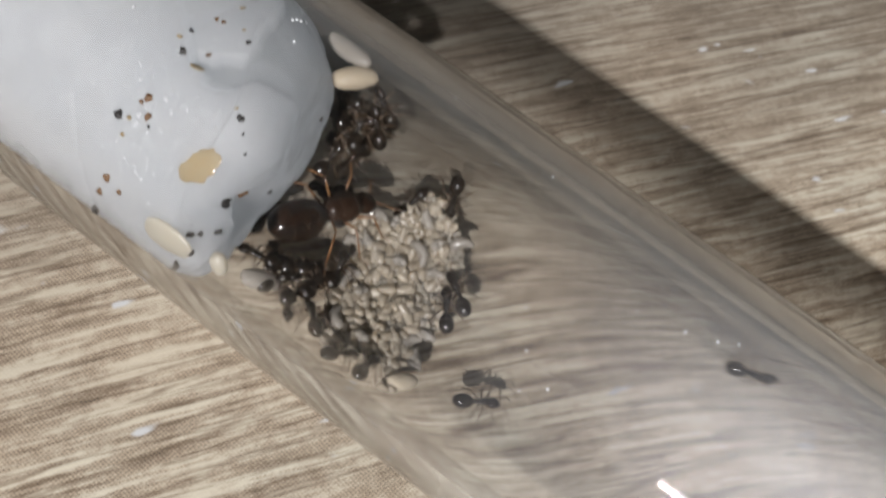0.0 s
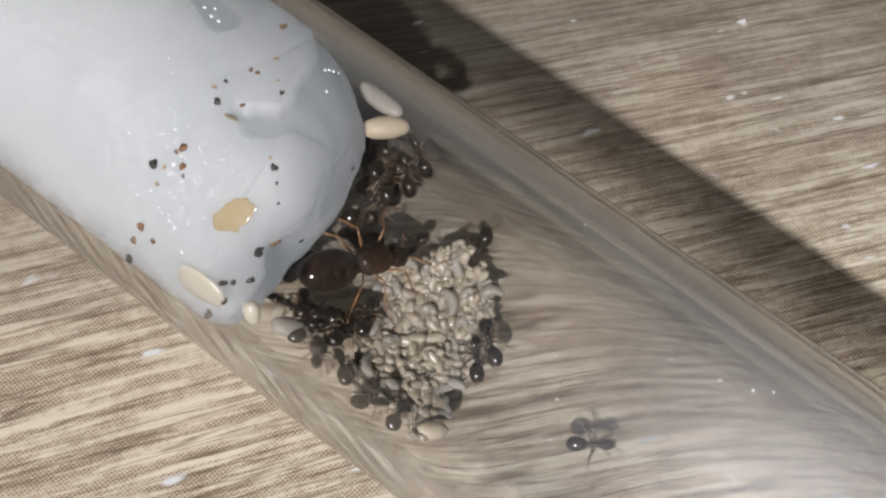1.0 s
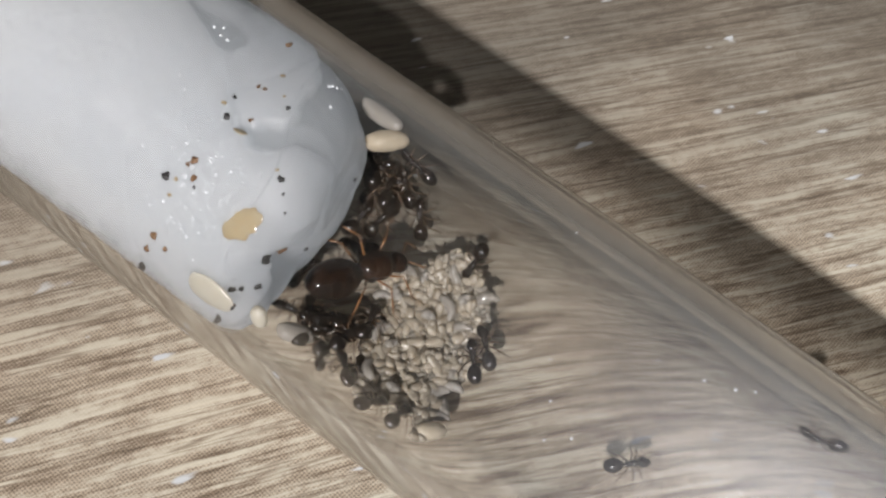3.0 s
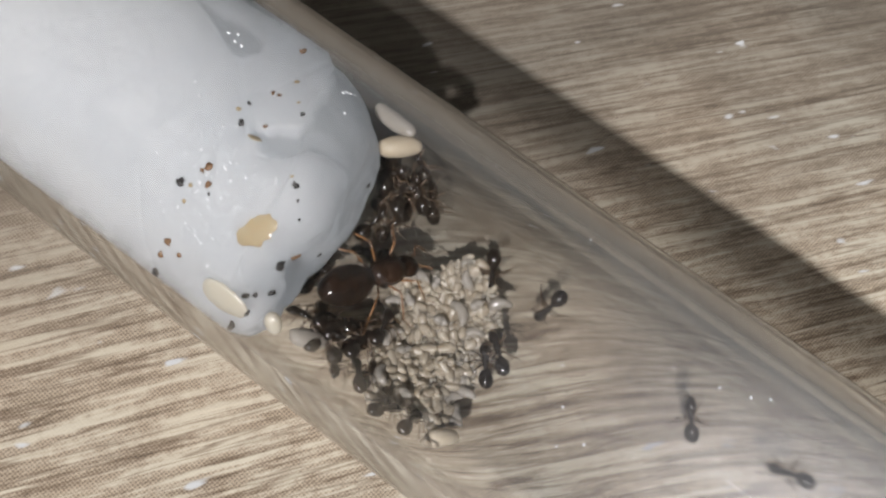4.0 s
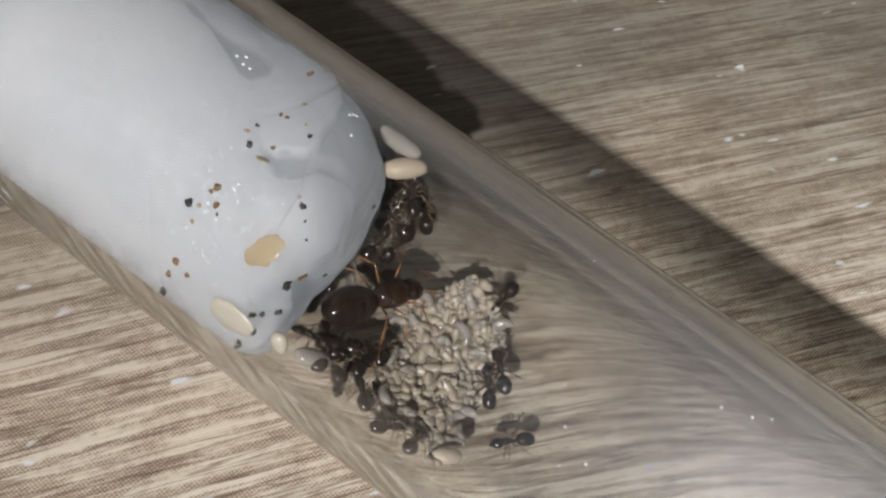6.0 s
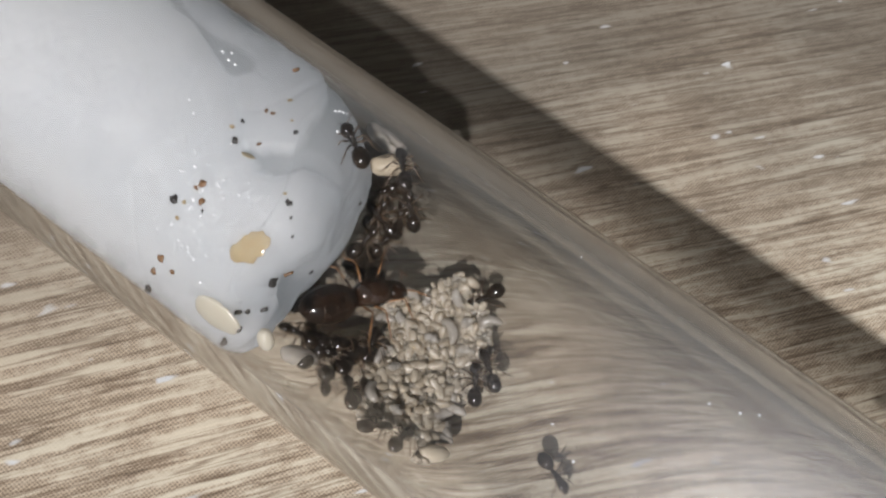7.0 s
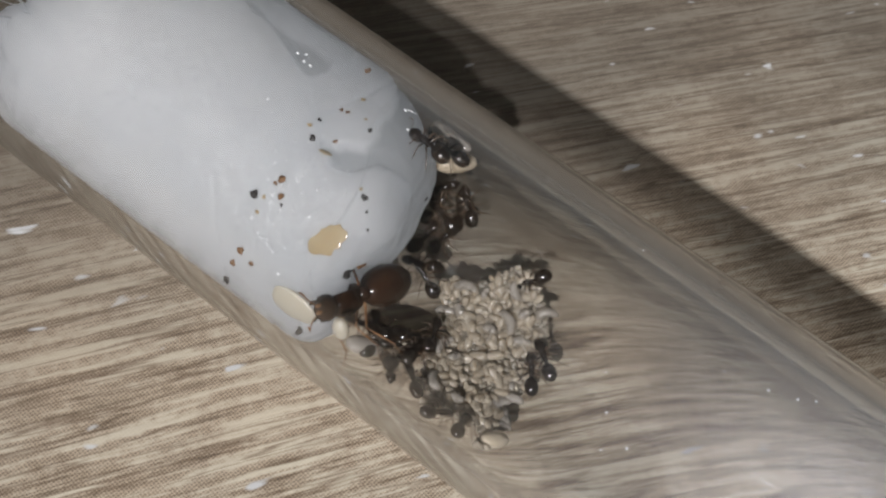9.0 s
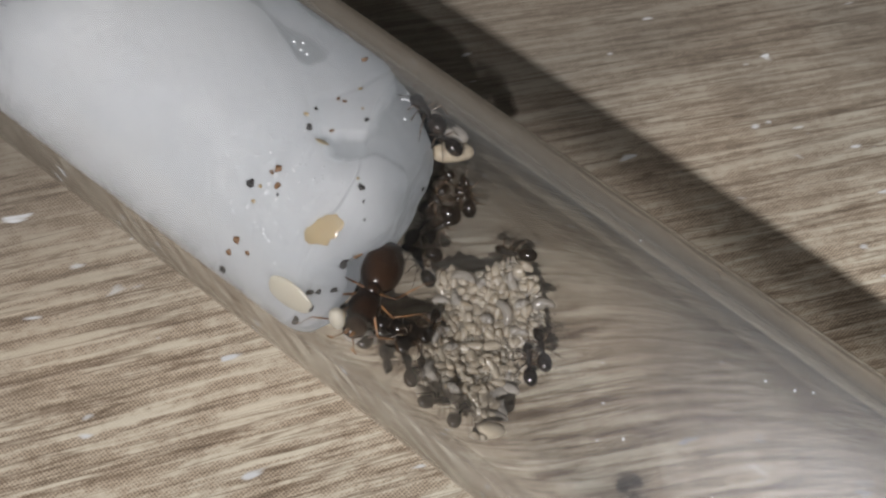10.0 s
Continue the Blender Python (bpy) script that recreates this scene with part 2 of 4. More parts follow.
CRUMB_D = chitin("dark_crumb", (0.012, 0.012, 0.013), (0.05, 0.045, 0.04), 0.4, 3000.0)
CRUMB_B = chitin("rust_crumb", (0.10, 0.05, 0.022), (0.24, 0.13, 0.055), 0.5, 3000.0)


# ---- mesh helpers ----
def finish(name, bm, mat, smooth=True):
    if all(len(e.link_faces) == 2 for e in bm.edges):
        bmesh.ops.recalc_face_normals(bm, faces=bm.faces)
    me = bpy.data.meshes.new(name)
    bm.to_mesh(me)
    bm.free()
    me.materials.append(mat)
    if smooth:
        me.polygons.foreach_set("use_smooth", [True] * len(me.polygons))
    return me


def part(name, bm, mat, parent, label="", at=None, smooth=True):
    ob = new(name, bm if isinstance(bm, bpy.types.Mesh) else finish(name, bm, mat, smooth))
    ob.parent = parent
    if at is not None:
        ob.matrix_basis = at
    if label:
        tagged(ob, label)
    return ob


def empty(name, label, category, group="", kind=""):
    return tagged(new(name), label, category, group, kind)


def blob(bm, c, r, seg=14, rings=9, rot=None, taper=0.0, bump=0.0, bend=0.0, blunt=1.0):
    """An egg form: centre c, half sizes r (mm), thinner towards +x by taper, sagging by bend."""
    rot = rot or Matrix.Identity(3)
    rows = []
    for i in range(rings + 1):
        th = math.pi * i / rings
        x, s = -math.cos(th), math.sin(th) ** blunt
        ring = []
        for j in range(seg if 0 < i < rings else 1):
            ph = 2 * math.pi * j / seg
            k = 1 - taper * x
            p = Vector((x * r[0], s * math.cos(ph) * r[1] * k, s * math.sin(ph) * r[2] * k + bend * (x * x - 0.5)))
            if bump:
                p *= 1 + bump * noise.noise(p * 3.1 / max(r) + Vector(c) * 5)
            ring.append(bm.verts.new((rot @ p + Vector(c)) * MM))
        rows.append(ring)
    for a, b in zip(rows, rows[1:]):
        for j in range(seg):
            k = (j + 1) % seg
            if len(a) == 1:
                bm.faces.new((a[0], b[k], b[j]))
            elif len(b) == 1:
                bm.faces.new((a[j], a[k], b[0]))
            else:
                bm.faces.new((a[j], a[k], b[k], b[j]))
    return bm


def rod(bm, pts, radii, seg=6):
    """A round tapered rod along points (mm)."""
    pts = [Vector(p) for p in pts]
    rings = []
    for i, (p, r) in enumerate(zip(pts, radii)):
        d = (pts[min(i + 1, len(pts) - 1)] - pts[max(i - 1, 0)]).normalized()
        u = d.orthogonal().normalized() if abs(d.z) > 0.95 else d.cross(Vector((0, 0, 1))).normalized()
        w = d.cross(u)
        rings.append([bm.verts.new((p + (u * math.cos(2 * math.pi * j / seg) + w * math.sin(2 * math.pi * j / seg)) * r) * MM) for j in range(seg)])
    for a, b in zip(rings, rings[1:]):
        for j in range(seg):
            k = (j + 1) % seg
            bm.faces.new((a[j], a[k], b[k], b[j]))
    bm.faces.new(rings[0])
    bm.faces.new(rings[-1])
    return bm


# ---- table ----
R, RI = 9.0, 7.8
FAR = (-45.0, 136.0)  # the wall by which the sun leaves the tube; its set see-through share, least towards its top, shapes the tube's shade


def build_table():
    bm = bmesh.new()
    v = [bm.verts.new(p) for p in ((-0.6, -0.5, 0), (0.6, -0.5, 0), (0.6, 0.7, 0), (-0.6, 0.7, 0))]
    w = [bm.verts.new(p.co - Vector((0, 0, 0.018))) for p in v]
    bm.faces.new(v)
    bm.faces.new(w)
    for i in range(4):
        bm.faces.new((v[i], v[(i + 1) % 4], w[(i + 1) % 4], w[i]))
    bmesh.ops.bevel(bm, geom=[e for e in bm.edges], offset=0.001, segments=2, affect="EDGES")
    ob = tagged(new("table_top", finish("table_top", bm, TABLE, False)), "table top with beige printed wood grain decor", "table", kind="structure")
    for x in (-0.54, 0.54):
        for y in (-0.44, 0.64):
            leg = bmesh.new()
            for v in bmesh.ops.create_cube(leg, size=1.0)["verts"]:
                v.co = Vector((x + v.co.x * 0.05, y + v.co.y * 0.05, -0.018 if v.co.z > 0 else -0.74))
            bmesh.ops.bevel(leg, geom=leg.edges[:], offset=0.003, segments=2, affect="EDGES")
            part("leg", leg, TABLE, ob, smooth=False)
    return ob


def plaster(name, lo, hi):
    m = Mat(name)
    co = m.coords(1, 1, 1)
    m.set(Base_Color=m.ramp(m.noise(co, 3.0, 4), [(0.3, lo), (0.7, hi)]), Roughness=0.9)
    m.bump(m.noise(co, 90.0, 3), 0.2, 0.002)
    return m.m


def slab(name, lo, hi, mat, label):
    bm = bmesh.new()
    for v in bmesh.ops.create_cube(bm, size=1.0)["verts"]:
        v.co = Vector((hi[i] if v.co[i] > 0 else lo[i] for i in range(3)))
    return tagged(new(name, finish(name, bm, mat, False)), label, name.split("_")[0], kind="structure")


def build_unseen_walls():
    """Floor, walls and a slab overhead, all unseen: added to block the sky and its reflections, open to the sun."""
    wall = plaster("wall_plaster", (0.40, 0.38, 0.35), (0.47, 0.45, 0.42))
    white = plaster("ceiling_plaster", (0.78, 0.77, 0.75), (0.83, 0.82, 0.80))
    slab("floor", (-0.7, -1.25, -0.80), (1.3, 1.6, -0.74), plaster("floor_screed", (0.36, 0.35, 0.34), (0.42, 0.41, 0.40)), "plain grey floor under the table")
    slab("wall_west", (-0.85, -1.25, -0.80), (-0.7, 1.6, 1.57), wall, "unseen grey plaster wall added to block sky reflections")
    slab("wall_south", (-0.7, -1.25, -0.74), (0.12, -1.1, 1.57), wall, "short unseen plaster wall added to block sky reflections")
    slab("wall_east", (1.3, -0.2, -0.8), (1.45, 1.6, 1.57), wall, "unseen plaster wall added to cut the sky light")
    slab("ceiling", (-0.7, -0.8, 1.3), (1.3, 1.2, 1.45), white, "unseen plaster slab added overhead to block the sky")


def lathe(profile, bm, a0=0.0, a1=360.0, seg=160):
    """Revolve (x, r) in mm round the tube's axis, from a0 to a1 degrees up the +y side from the lowest line."""
    closed = a1 - a0 > 359.9
    turns = [radians(a0 + (a1 - a0) * j / seg) for j in range(seg if closed else seg + 1)]
    rows = []
    for x, r in profile:
        if r < 1e-6:
            rows.append([bm.verts.new((x * MM, 0, 0))])
        else:
            rows.append([bm.verts.new((x * MM, r * math.sin(t) * MM, -r * math.cos(t) * MM)) for t in turns])
    for a, b in zip(rows, rows[1:]):
        for j in range(seg):
            k = (j + 1) % seg if closed else j + 1
            if len(a) == 1 and len(b) == 1:
                continue
            if len(a) == 1:
                bm.faces.new((a[0], b[k], b[j]))
            elif len(b) == 1:
                bm.faces.new((a[j], a[k], b[0]))
            else:
                bm.faces.new((a[j], a[k], b[k], b[j]))
    return bm


def build_tube():
    x0, x1 = -88.0, 62.0
    cap = [i * math.pi / 24 for i in range(13)]
    end = [(x0 + R - R * math.cos(t), R * math.sin(t)) for t in cap]
    end_in = [(x0 + R - RI * math.cos(t), RI * math.sin(t)) for t in reversed(cap)]
    wall = [(x, R) for x in np.linspace(x0 + R, x1 - 0.6, 36)]
    wall_in = [(x, RI) for x in np.linspace(x1 - 0.6, x0 + R, 36)]
    lip = [(x1 - 0.6, R), (x1 - 0.2, R - 0.15), (x1, R - 0.6), (x1 - 0.2, RI + 0.15), (x1 - 0.6, RI)]
    tube = empty("test_tube", "clear glass test tube lying on the table, ants inside", "test tube")
    tube.location = (0, 0, (R + 0.004) * MM)
    for name, profiles, a0, a1 in (("away_wall_inside", (wall_in,), *FAR), ("away_wall", (wall,), *FAR), ("sunward_wall", (wall, wall_in), FAR[1], FAR[0] + 360),
                                   ("round_end", (end, end_in), 0, 360), ("lip", (lip,), 0, 360)):
        bm = bmesh.new()
        for p in profiles:
            lathe(p, bm, a0, a1, 120)
        ob = part(name, bm, GLASS_STEEP if name == "away_wall" else GLASS, tube)
        ob.visible_shadow = name == "away_wall"
    return tube


def build_cotton():
    """A plug of wet cotton, pressed to the glass, with a bulging, slanted, lumpy front."""
    seg, na, nf = 300, 300, 70
    # lines where folds of the cotton meet: x in mm, degrees from the top towards +y
    lip_x, lip_a = (-29.0, -27.5, -25.9, -24.6, -23.7, -22.2, -21.1, -20.3, -19.5, -18.6, -18.1, -17.9, -16.9, -15.7, -14.0), (22, 17, 11.3, 7, 2.5, -5.2, -10.8, -14, -17.3, -15.7, -12, -6.6, -0.7, 2.5, 3)
    gap_x, gap_a = (-21.2, -20.1, -18.8, -18.2, -16.9, -15.0), (-12, -10.5, -3, 2.7, 6.8, 7)
    flap_a, flap_x = (-5, 1, 10.8, 25.8, 38.9, 60), (-18.7, -18.75, -19.1, -19.5, -21.1, -22.0)
    pulled = [Vector((x, radians(a) * RI)) for x, a in ((-24.4, -46), (-23.7, -54), (-22.9, -64.7), (-22.2, -73.6), (-21.0, -88.5), (-18.9, -98), (-16.1, -82))]
    flap_fold = [Vector((x, radians(a) * RI)) for x, a in ((-22.0, -2), (-21.5, 1.2), (-20.8, 14.2), (-20.7, 32))]

    def near_line(p, line):
        best = 9.0
        for a, b in zip(line, line[1:]):
            k = max(0.0, min(1.0, (p - a).dot(b - a) / (b - a).length_squared))
            best = min(best, (a.lerp(b, k) - p).length)
        return best

    def step(d, w):
        k = max(0.0, min(1.0, 0.5 + d / w))
        return k * k * (3 - 2 * k)

    def folded(x, th):
        """How deep the fold at a place lies under the glass, and how soaked it is."""
        t = th if th < math.pi else th - 2 * math.pi
        if abs(t) > 1.9:
            return 0.05, 0.0
        p = Vector((x, t * RI))
        rag = 0.22 * noise.noise(Vector((p.x * 0.9, p.y * 0.9, 2.0))) + 0.12 * noise.noise(Vector((p.x * 2.6, p.y * 2.6, 5.0)))
        mm = RI * math.pi / 180
        d = math.degrees(t)
        body = step((np.interp(x, lip_x, lip_a) - d) * mm * 0.8 + rag, 0.5)
        gap = step((np.interp(x, gap_x, gap_a) - d) * mm + rag * 0.6, 0.45) * step(x + 21.0, 0.8)
        flap = step(np.interp(d, flap_a, flap_x) - x + rag, 0.4)
        deep = 0.03 * body + (1 - body) * (0.7 * gap + (1 - gap) * (0.2 * flap + 0.6 * (1 - flap)))
        soaked = (1 - body) * (0.7 * gap + (1 - gap) * (0.12 * flap + 0.95 * (1 - flap)))
        # a clear wet run down the seam, and one by the rim
        half = np.interp(x, (-29.6, -28.6, -27.4, -26.2, -24.2, -23.6, -23.2), (0, 0.28, 0.12, 0.35, 0.95, 0.8, 0))
        run = step(half - abs(p.y - np.interp(x, (-29.5, -26.2, -24, -23), (18, 15.5, 13, 14)) * mm) + 0.4 * rag, 0.25)
        rim = step(1.0 - math.hypot((x + 26.0) / 1.4, (d - 39.5) / 5.0) + rag, 0.4)
        soaked = max(soaked, 0.85 * run, 0.9 * rim)
        deep += 0.14 * run + 0.2 * rim
        deep += 0.13 * math.exp(-(near_line(p, flap_fold) / 0.16) ** 2) + 0.06 * math.exp(-((near_line(p, pulled) + rag * 0.5) / 0.22) ** 2)
        hollow = ((x + 17.6) / 1.7) ** 2 + ((d + 73) / 8.0) ** 2
        pocket = ((x + 15.0) / 1.9) ** 2 + ((d + 64) / 15.0) ** 2
        return deep + 0.34 * math.exp(-hollow * hollow) + 1.8 * math.exp(-pocket * pocket), soaked
    rows, wets = [], []

    def front(y, z):
        return (-15.3 - 1.0 * math.exp(-((y + 1.6) / 2.4) ** 2 - ((z + 2.6) / 3.6) ** 2) - 0.9 * math.exp(-((y - 6.0) / 1.8) ** 2) - 0.12 * y + 0.15 * min(0.0, z)
                + 0.9 * math.exp(-((y + 6.6) / 1.3) ** 2 - ((z - 2.0) / 2.5) ** 2) - 2.4 * math.exp(-((y + 4.6) / 1.9) ** 2 - ((z - 1.0) / 2.3) ** 2) - 0.7 * noise.noise(Vector((y * 0.2, z * 0.2, 3.0))) + 0.22 * noise.noise(Vector((y * 0.6, z * 0.6, 8.0))))

    def edge(y):
        """How far the rounded rim falls back, less on the sunny side."""
        return 3.6 + 0.7 * math.tanh(y / 3.0)

    x_back = -38.2
    for i in range(na):
        f = i / (na - 1)
        row = []
        for j in range(seg):
            th = 2 * math.pi * j / seg
            y, z = math.sin(th), math.cos(th)
            xe = front(y * RI, z * RI) - edge(y * RI)
            xb = x_back + 0.4 * y * RI + 1.3 * noise.noise(Vector((y * 2, z * 2, 1))) + 0.7 * noise.noise(Vector((y * 6, z * 6, 2)))
            x = xb + (xe - xb) * f
            dent = max(0.0, noise.noise(Vector((x * 0.16, y * 1.6, z * 1.6))) - 0.2) * 0.4
            fall = max(0.0, (xb + 5 - x) / 5.0)
            deep, soaked = folded(x, th)
            soft = 0.03 + deep + dent * 0.5 + 2.2 * fall * fall + 0.05 * noise.noise(Vector((x * 1.3, y * 9, z * 9))) + 0.025 * noise.noise(Vector((x * 4, y * 30, z * 30)))
            r = RI - max(0.04, soft)
            row.append((x, y * r, z * r))
            wets.append(soaked)
        rows.append(row)
    for i in range(1, nf):
        f = i / (nf - 1)
        row = []
        for j in range(seg):
            th = 2 * math.pi * j / seg
            y, z = math.sin(th), math.cos(th)
            a = f * math.pi / 2
            rr = (RI - 0.1) * (math.cos(a) ** 0.7 if f < 1 else 0.0)
            yy, zz = y * rr, z * rr
            q = rr / RI
            x = front(yy, zz) - edge(yy) * (1 - max(0.0, 1 - min(1.0, q / 0.987) ** 2.3) ** (1 / 2.3)) + (0 if q > 0.9 else 0.08 * noise.noise(Vector((yy * 0.9, zz * 0.9, 5.0))))
            deep, soaked = folded(x, th)
            rim = max(0.0, min(1.0, (q - 0.25) / 0.6))
            k = 1 - max(0.0, deep - 0.03) * rim / RI
            x += 0.1 * rim * noise.noise(Vector((yy * 1.7, zz * 1.7, 9.0)))
            row.append((x, yy * k, zz * k))
            wets.append(soaked * rim)
        rows.append(row)
    me = bpy.data.meshes.new("cotton_plug")
    faces = [(i * seg + j, (i + 1) * seg + j, (i + 1) * seg + (j + 1) % seg, i * seg + (j + 1) % seg) for i in range(len(rows) - 1) for j in range(seg)]
    me.from_pydata([(x * MM, y * MM, z * MM) for row in rows for x, y, z in row], [], faces + [tuple(range(seg))])
    me.attributes.new("soaked", "FLOAT", "POINT").data.foreach_set("value", wets)
    me.polygons.foreach_set("use_smooth", [True] * len(me.polygons))
    me.materials.append(COTTON)
    ob = new("cotton_plug", me)
    ob.location = (0, 0, R * MM)
    return tagged(ob, "wet white cotton plug pressed into the glass tube", "cotton plug")


build_unseen_walls()
table, tube, cotton = build_table(), build_tube(), build_cotton()


# ---- places on the tube's inner wall ----
def on_wall(x, a, h, lift=0.0, pitch=0.0, roll=0.0):
    """x along the tube (mm), a degrees up the wall from its lowest line, h the heading in the wall (0 along +x)."""
    t = radians(a)
    r = RI - lift
    up, side = Vector((0, -math.sin(t), math.cos(t))), Vector((0, math.cos(t), math.sin(t)))
    fwd = Vector((math.cos(radians(h)), 0, 0)) + side * math.sin(radians(h))
    m = Matrix((fwd, up.cross(fwd), up)).transposed().to_4x4()
    return Matrix.Translation((x * MM, r * math.sin(t) * MM, (R - r * math.cos(t)) * MM)) @ m @ pose(0, 0, 0, roll, -pitch, 0)


# ---- ants ----
HIPS = {"front": (0.62, 0.17), "mid": (0.42, 0.19), "hind": (0.20, 0.17)}


def leg_mesh(which, side, rnd, s=1.0, mat=None, spread=1.0, thick=1.0, lift=0.0):
    """A jointed leg from its hip at the origin: thigh, shin, foot."""
    fx = {"front": 0.75, "mid": -0.1, "hind": -0.85}[which] + rnd.uniform(-0.2, 0.2)
    ln = {"front": 0.9, "mid": 0.95, "hind": 1.2}[which] * spread
    d = Vector((fx, side, 0)).normalized()
    knee = d * 0.42 * ln + Vector((0, 0, 0.22 + rnd.uniform(-0.05, 0.1)))
    ankle = d * 0.86 * ln + Vector((-0.06, 0, -0.30))
    toe = d * 1.12 * ln + Vector((rnd.uniform(-0.1, 0.1), 0, -0.42 + 1.6 * lift))
    knee.z += 0.6 * lift
    ankle.z += 1.2 * lift
    hip2 = d * 0.06 + Vector((0, 0, 0.02))
    pts = [Vector((0, 0, 0)), hip2, hip2.lerp(knee, 0.5), knee, knee.lerp(ankle, 0.5), ankle, ankle.lerp(toe, 0.5), toe]
    rad = [0.05, 0.055, 0.062, 0.034, 0.044, 0.026, 0.018, 0.012]
    bm = rod(bmesh.new(), [p * s for p in pts], [q * s * thick for q in rad])
    return finish("leg", bm, mat or LEG)


def antenna_mesh(side, rnd, s=1.0, mat=None):
    a = rnd.uniform(0.5, 1.0)
    pts = [(0, 0, 0), (0.22, side * 0.22, 0.1), (0.34, side * 0.36, 0.12), (0.34 + 0.26 * a, side * 0.36, 0.04), (0.40 + 0.5 * a, side * (0.40 - 0.2 * a), -0.1)]
    bm = rod(bmesh.new(), [Vector(p) * s for p in pts], [q * s for q in (0.022, 0.018, 0.024, 0.024, 0.028)])
    return finish("antenna", bm, mat or LEG)


def build_worker(seed, curl):
    """A worker ant facing +x, feet at z 0, about 2.9 mm long."""
    rnd = random.Random(seed)
    z = 0.42
    ant = empty("worker_ant", "small shiny black-brown worker ant with thin legs", "ant", "worker ants in the tube")
    bm = blob(bmesh.new(), (0, 0, 0), (0.40, 0.33, 0.24), taper=0.15, bump=0.04)
    blob(bm, (0.38, 0.06, -0.08), (0.11, 0.07, 0.05), 8, 5)
    blob(bm, (0.38, -0.06, -0.08), (0.11, 0.07, 0.05), 8, 5)
    turn = rnd.uniform(-18, 18)
    head = part("head", bm, BLACK, ant, at=pose(1.10 * MM, 0, (z - 0.02) * MM, 0, 14, turn))
    for side in (-1, 1):
        part("eye", blob(bmesh.new(), (0.02, side * 0.28, 0.08), (0.07, 0.04, 0.06), 8, 5), CRUMB_D, head)
        part("antenna", antenna_mesh(side, rnd), LEG, head, at=pose(0.27 * MM, side * 0.1 * MM, 0.08 * MM))
    bm = blob(bmesh.new(), (0.58, 0, 0.06), (0.24, 0.21, 0.21), 12, 8, bump=0.05)
    blob(bm, (0.36, 0, 0.03), (0.22, 0.18, 0.19), 12, 8)
    blob(bm, (0.15, 0, -0.02), (0.19, 0.16, 0.16), 12, 8)
    part("thorax", bm, BLACK, ant, at=pose(0, 0, z * MM))
    bm = blob(bmesh.new(), (-0.06, 0, -0.04), (0.06, 0.10, 0.13), 10, 6)
    part("petiole", bm, BLACK, ant, at=pose(0, 0, z * MM))
    gm = blob(bmesh.new(), (-0.56, 0, 0.0), (0.60, 0.44, 0.40), 18, 12, taper=0.06)
    gaster = part("gaster", gm, BLACK, ant, "glossy dark gaster", pose(-0.1 * MM, 0, z * MM, 0, curl, rnd.uniform(-10, 10)))
    for k, x in enumerate((-0.36, -0.66, -0.92)):
        q = math.sqrt(max(0.05, 1 - ((x + 0.56) / 0.60) ** 2))
        part("band", rod(bmesh.new(), [(x - 0.015, 0, 0), (x, 0, 0), (x + 0.015, 0, 0)], [0.43 * q, 0.446 * q, 0.43 * q], 16), LEG, gaster, at=Matrix.Diagonal((1, 0.985, 0.91, 1)))
    for which, (hx, hy) in HIPS.items():
        for side in (-1, 1):
            part("leg", leg_mesh(which, side, rnd), LEG, ant, at=pose(hx * MM, side * hy * MM, (z - 0.06) * MM))
    return ant


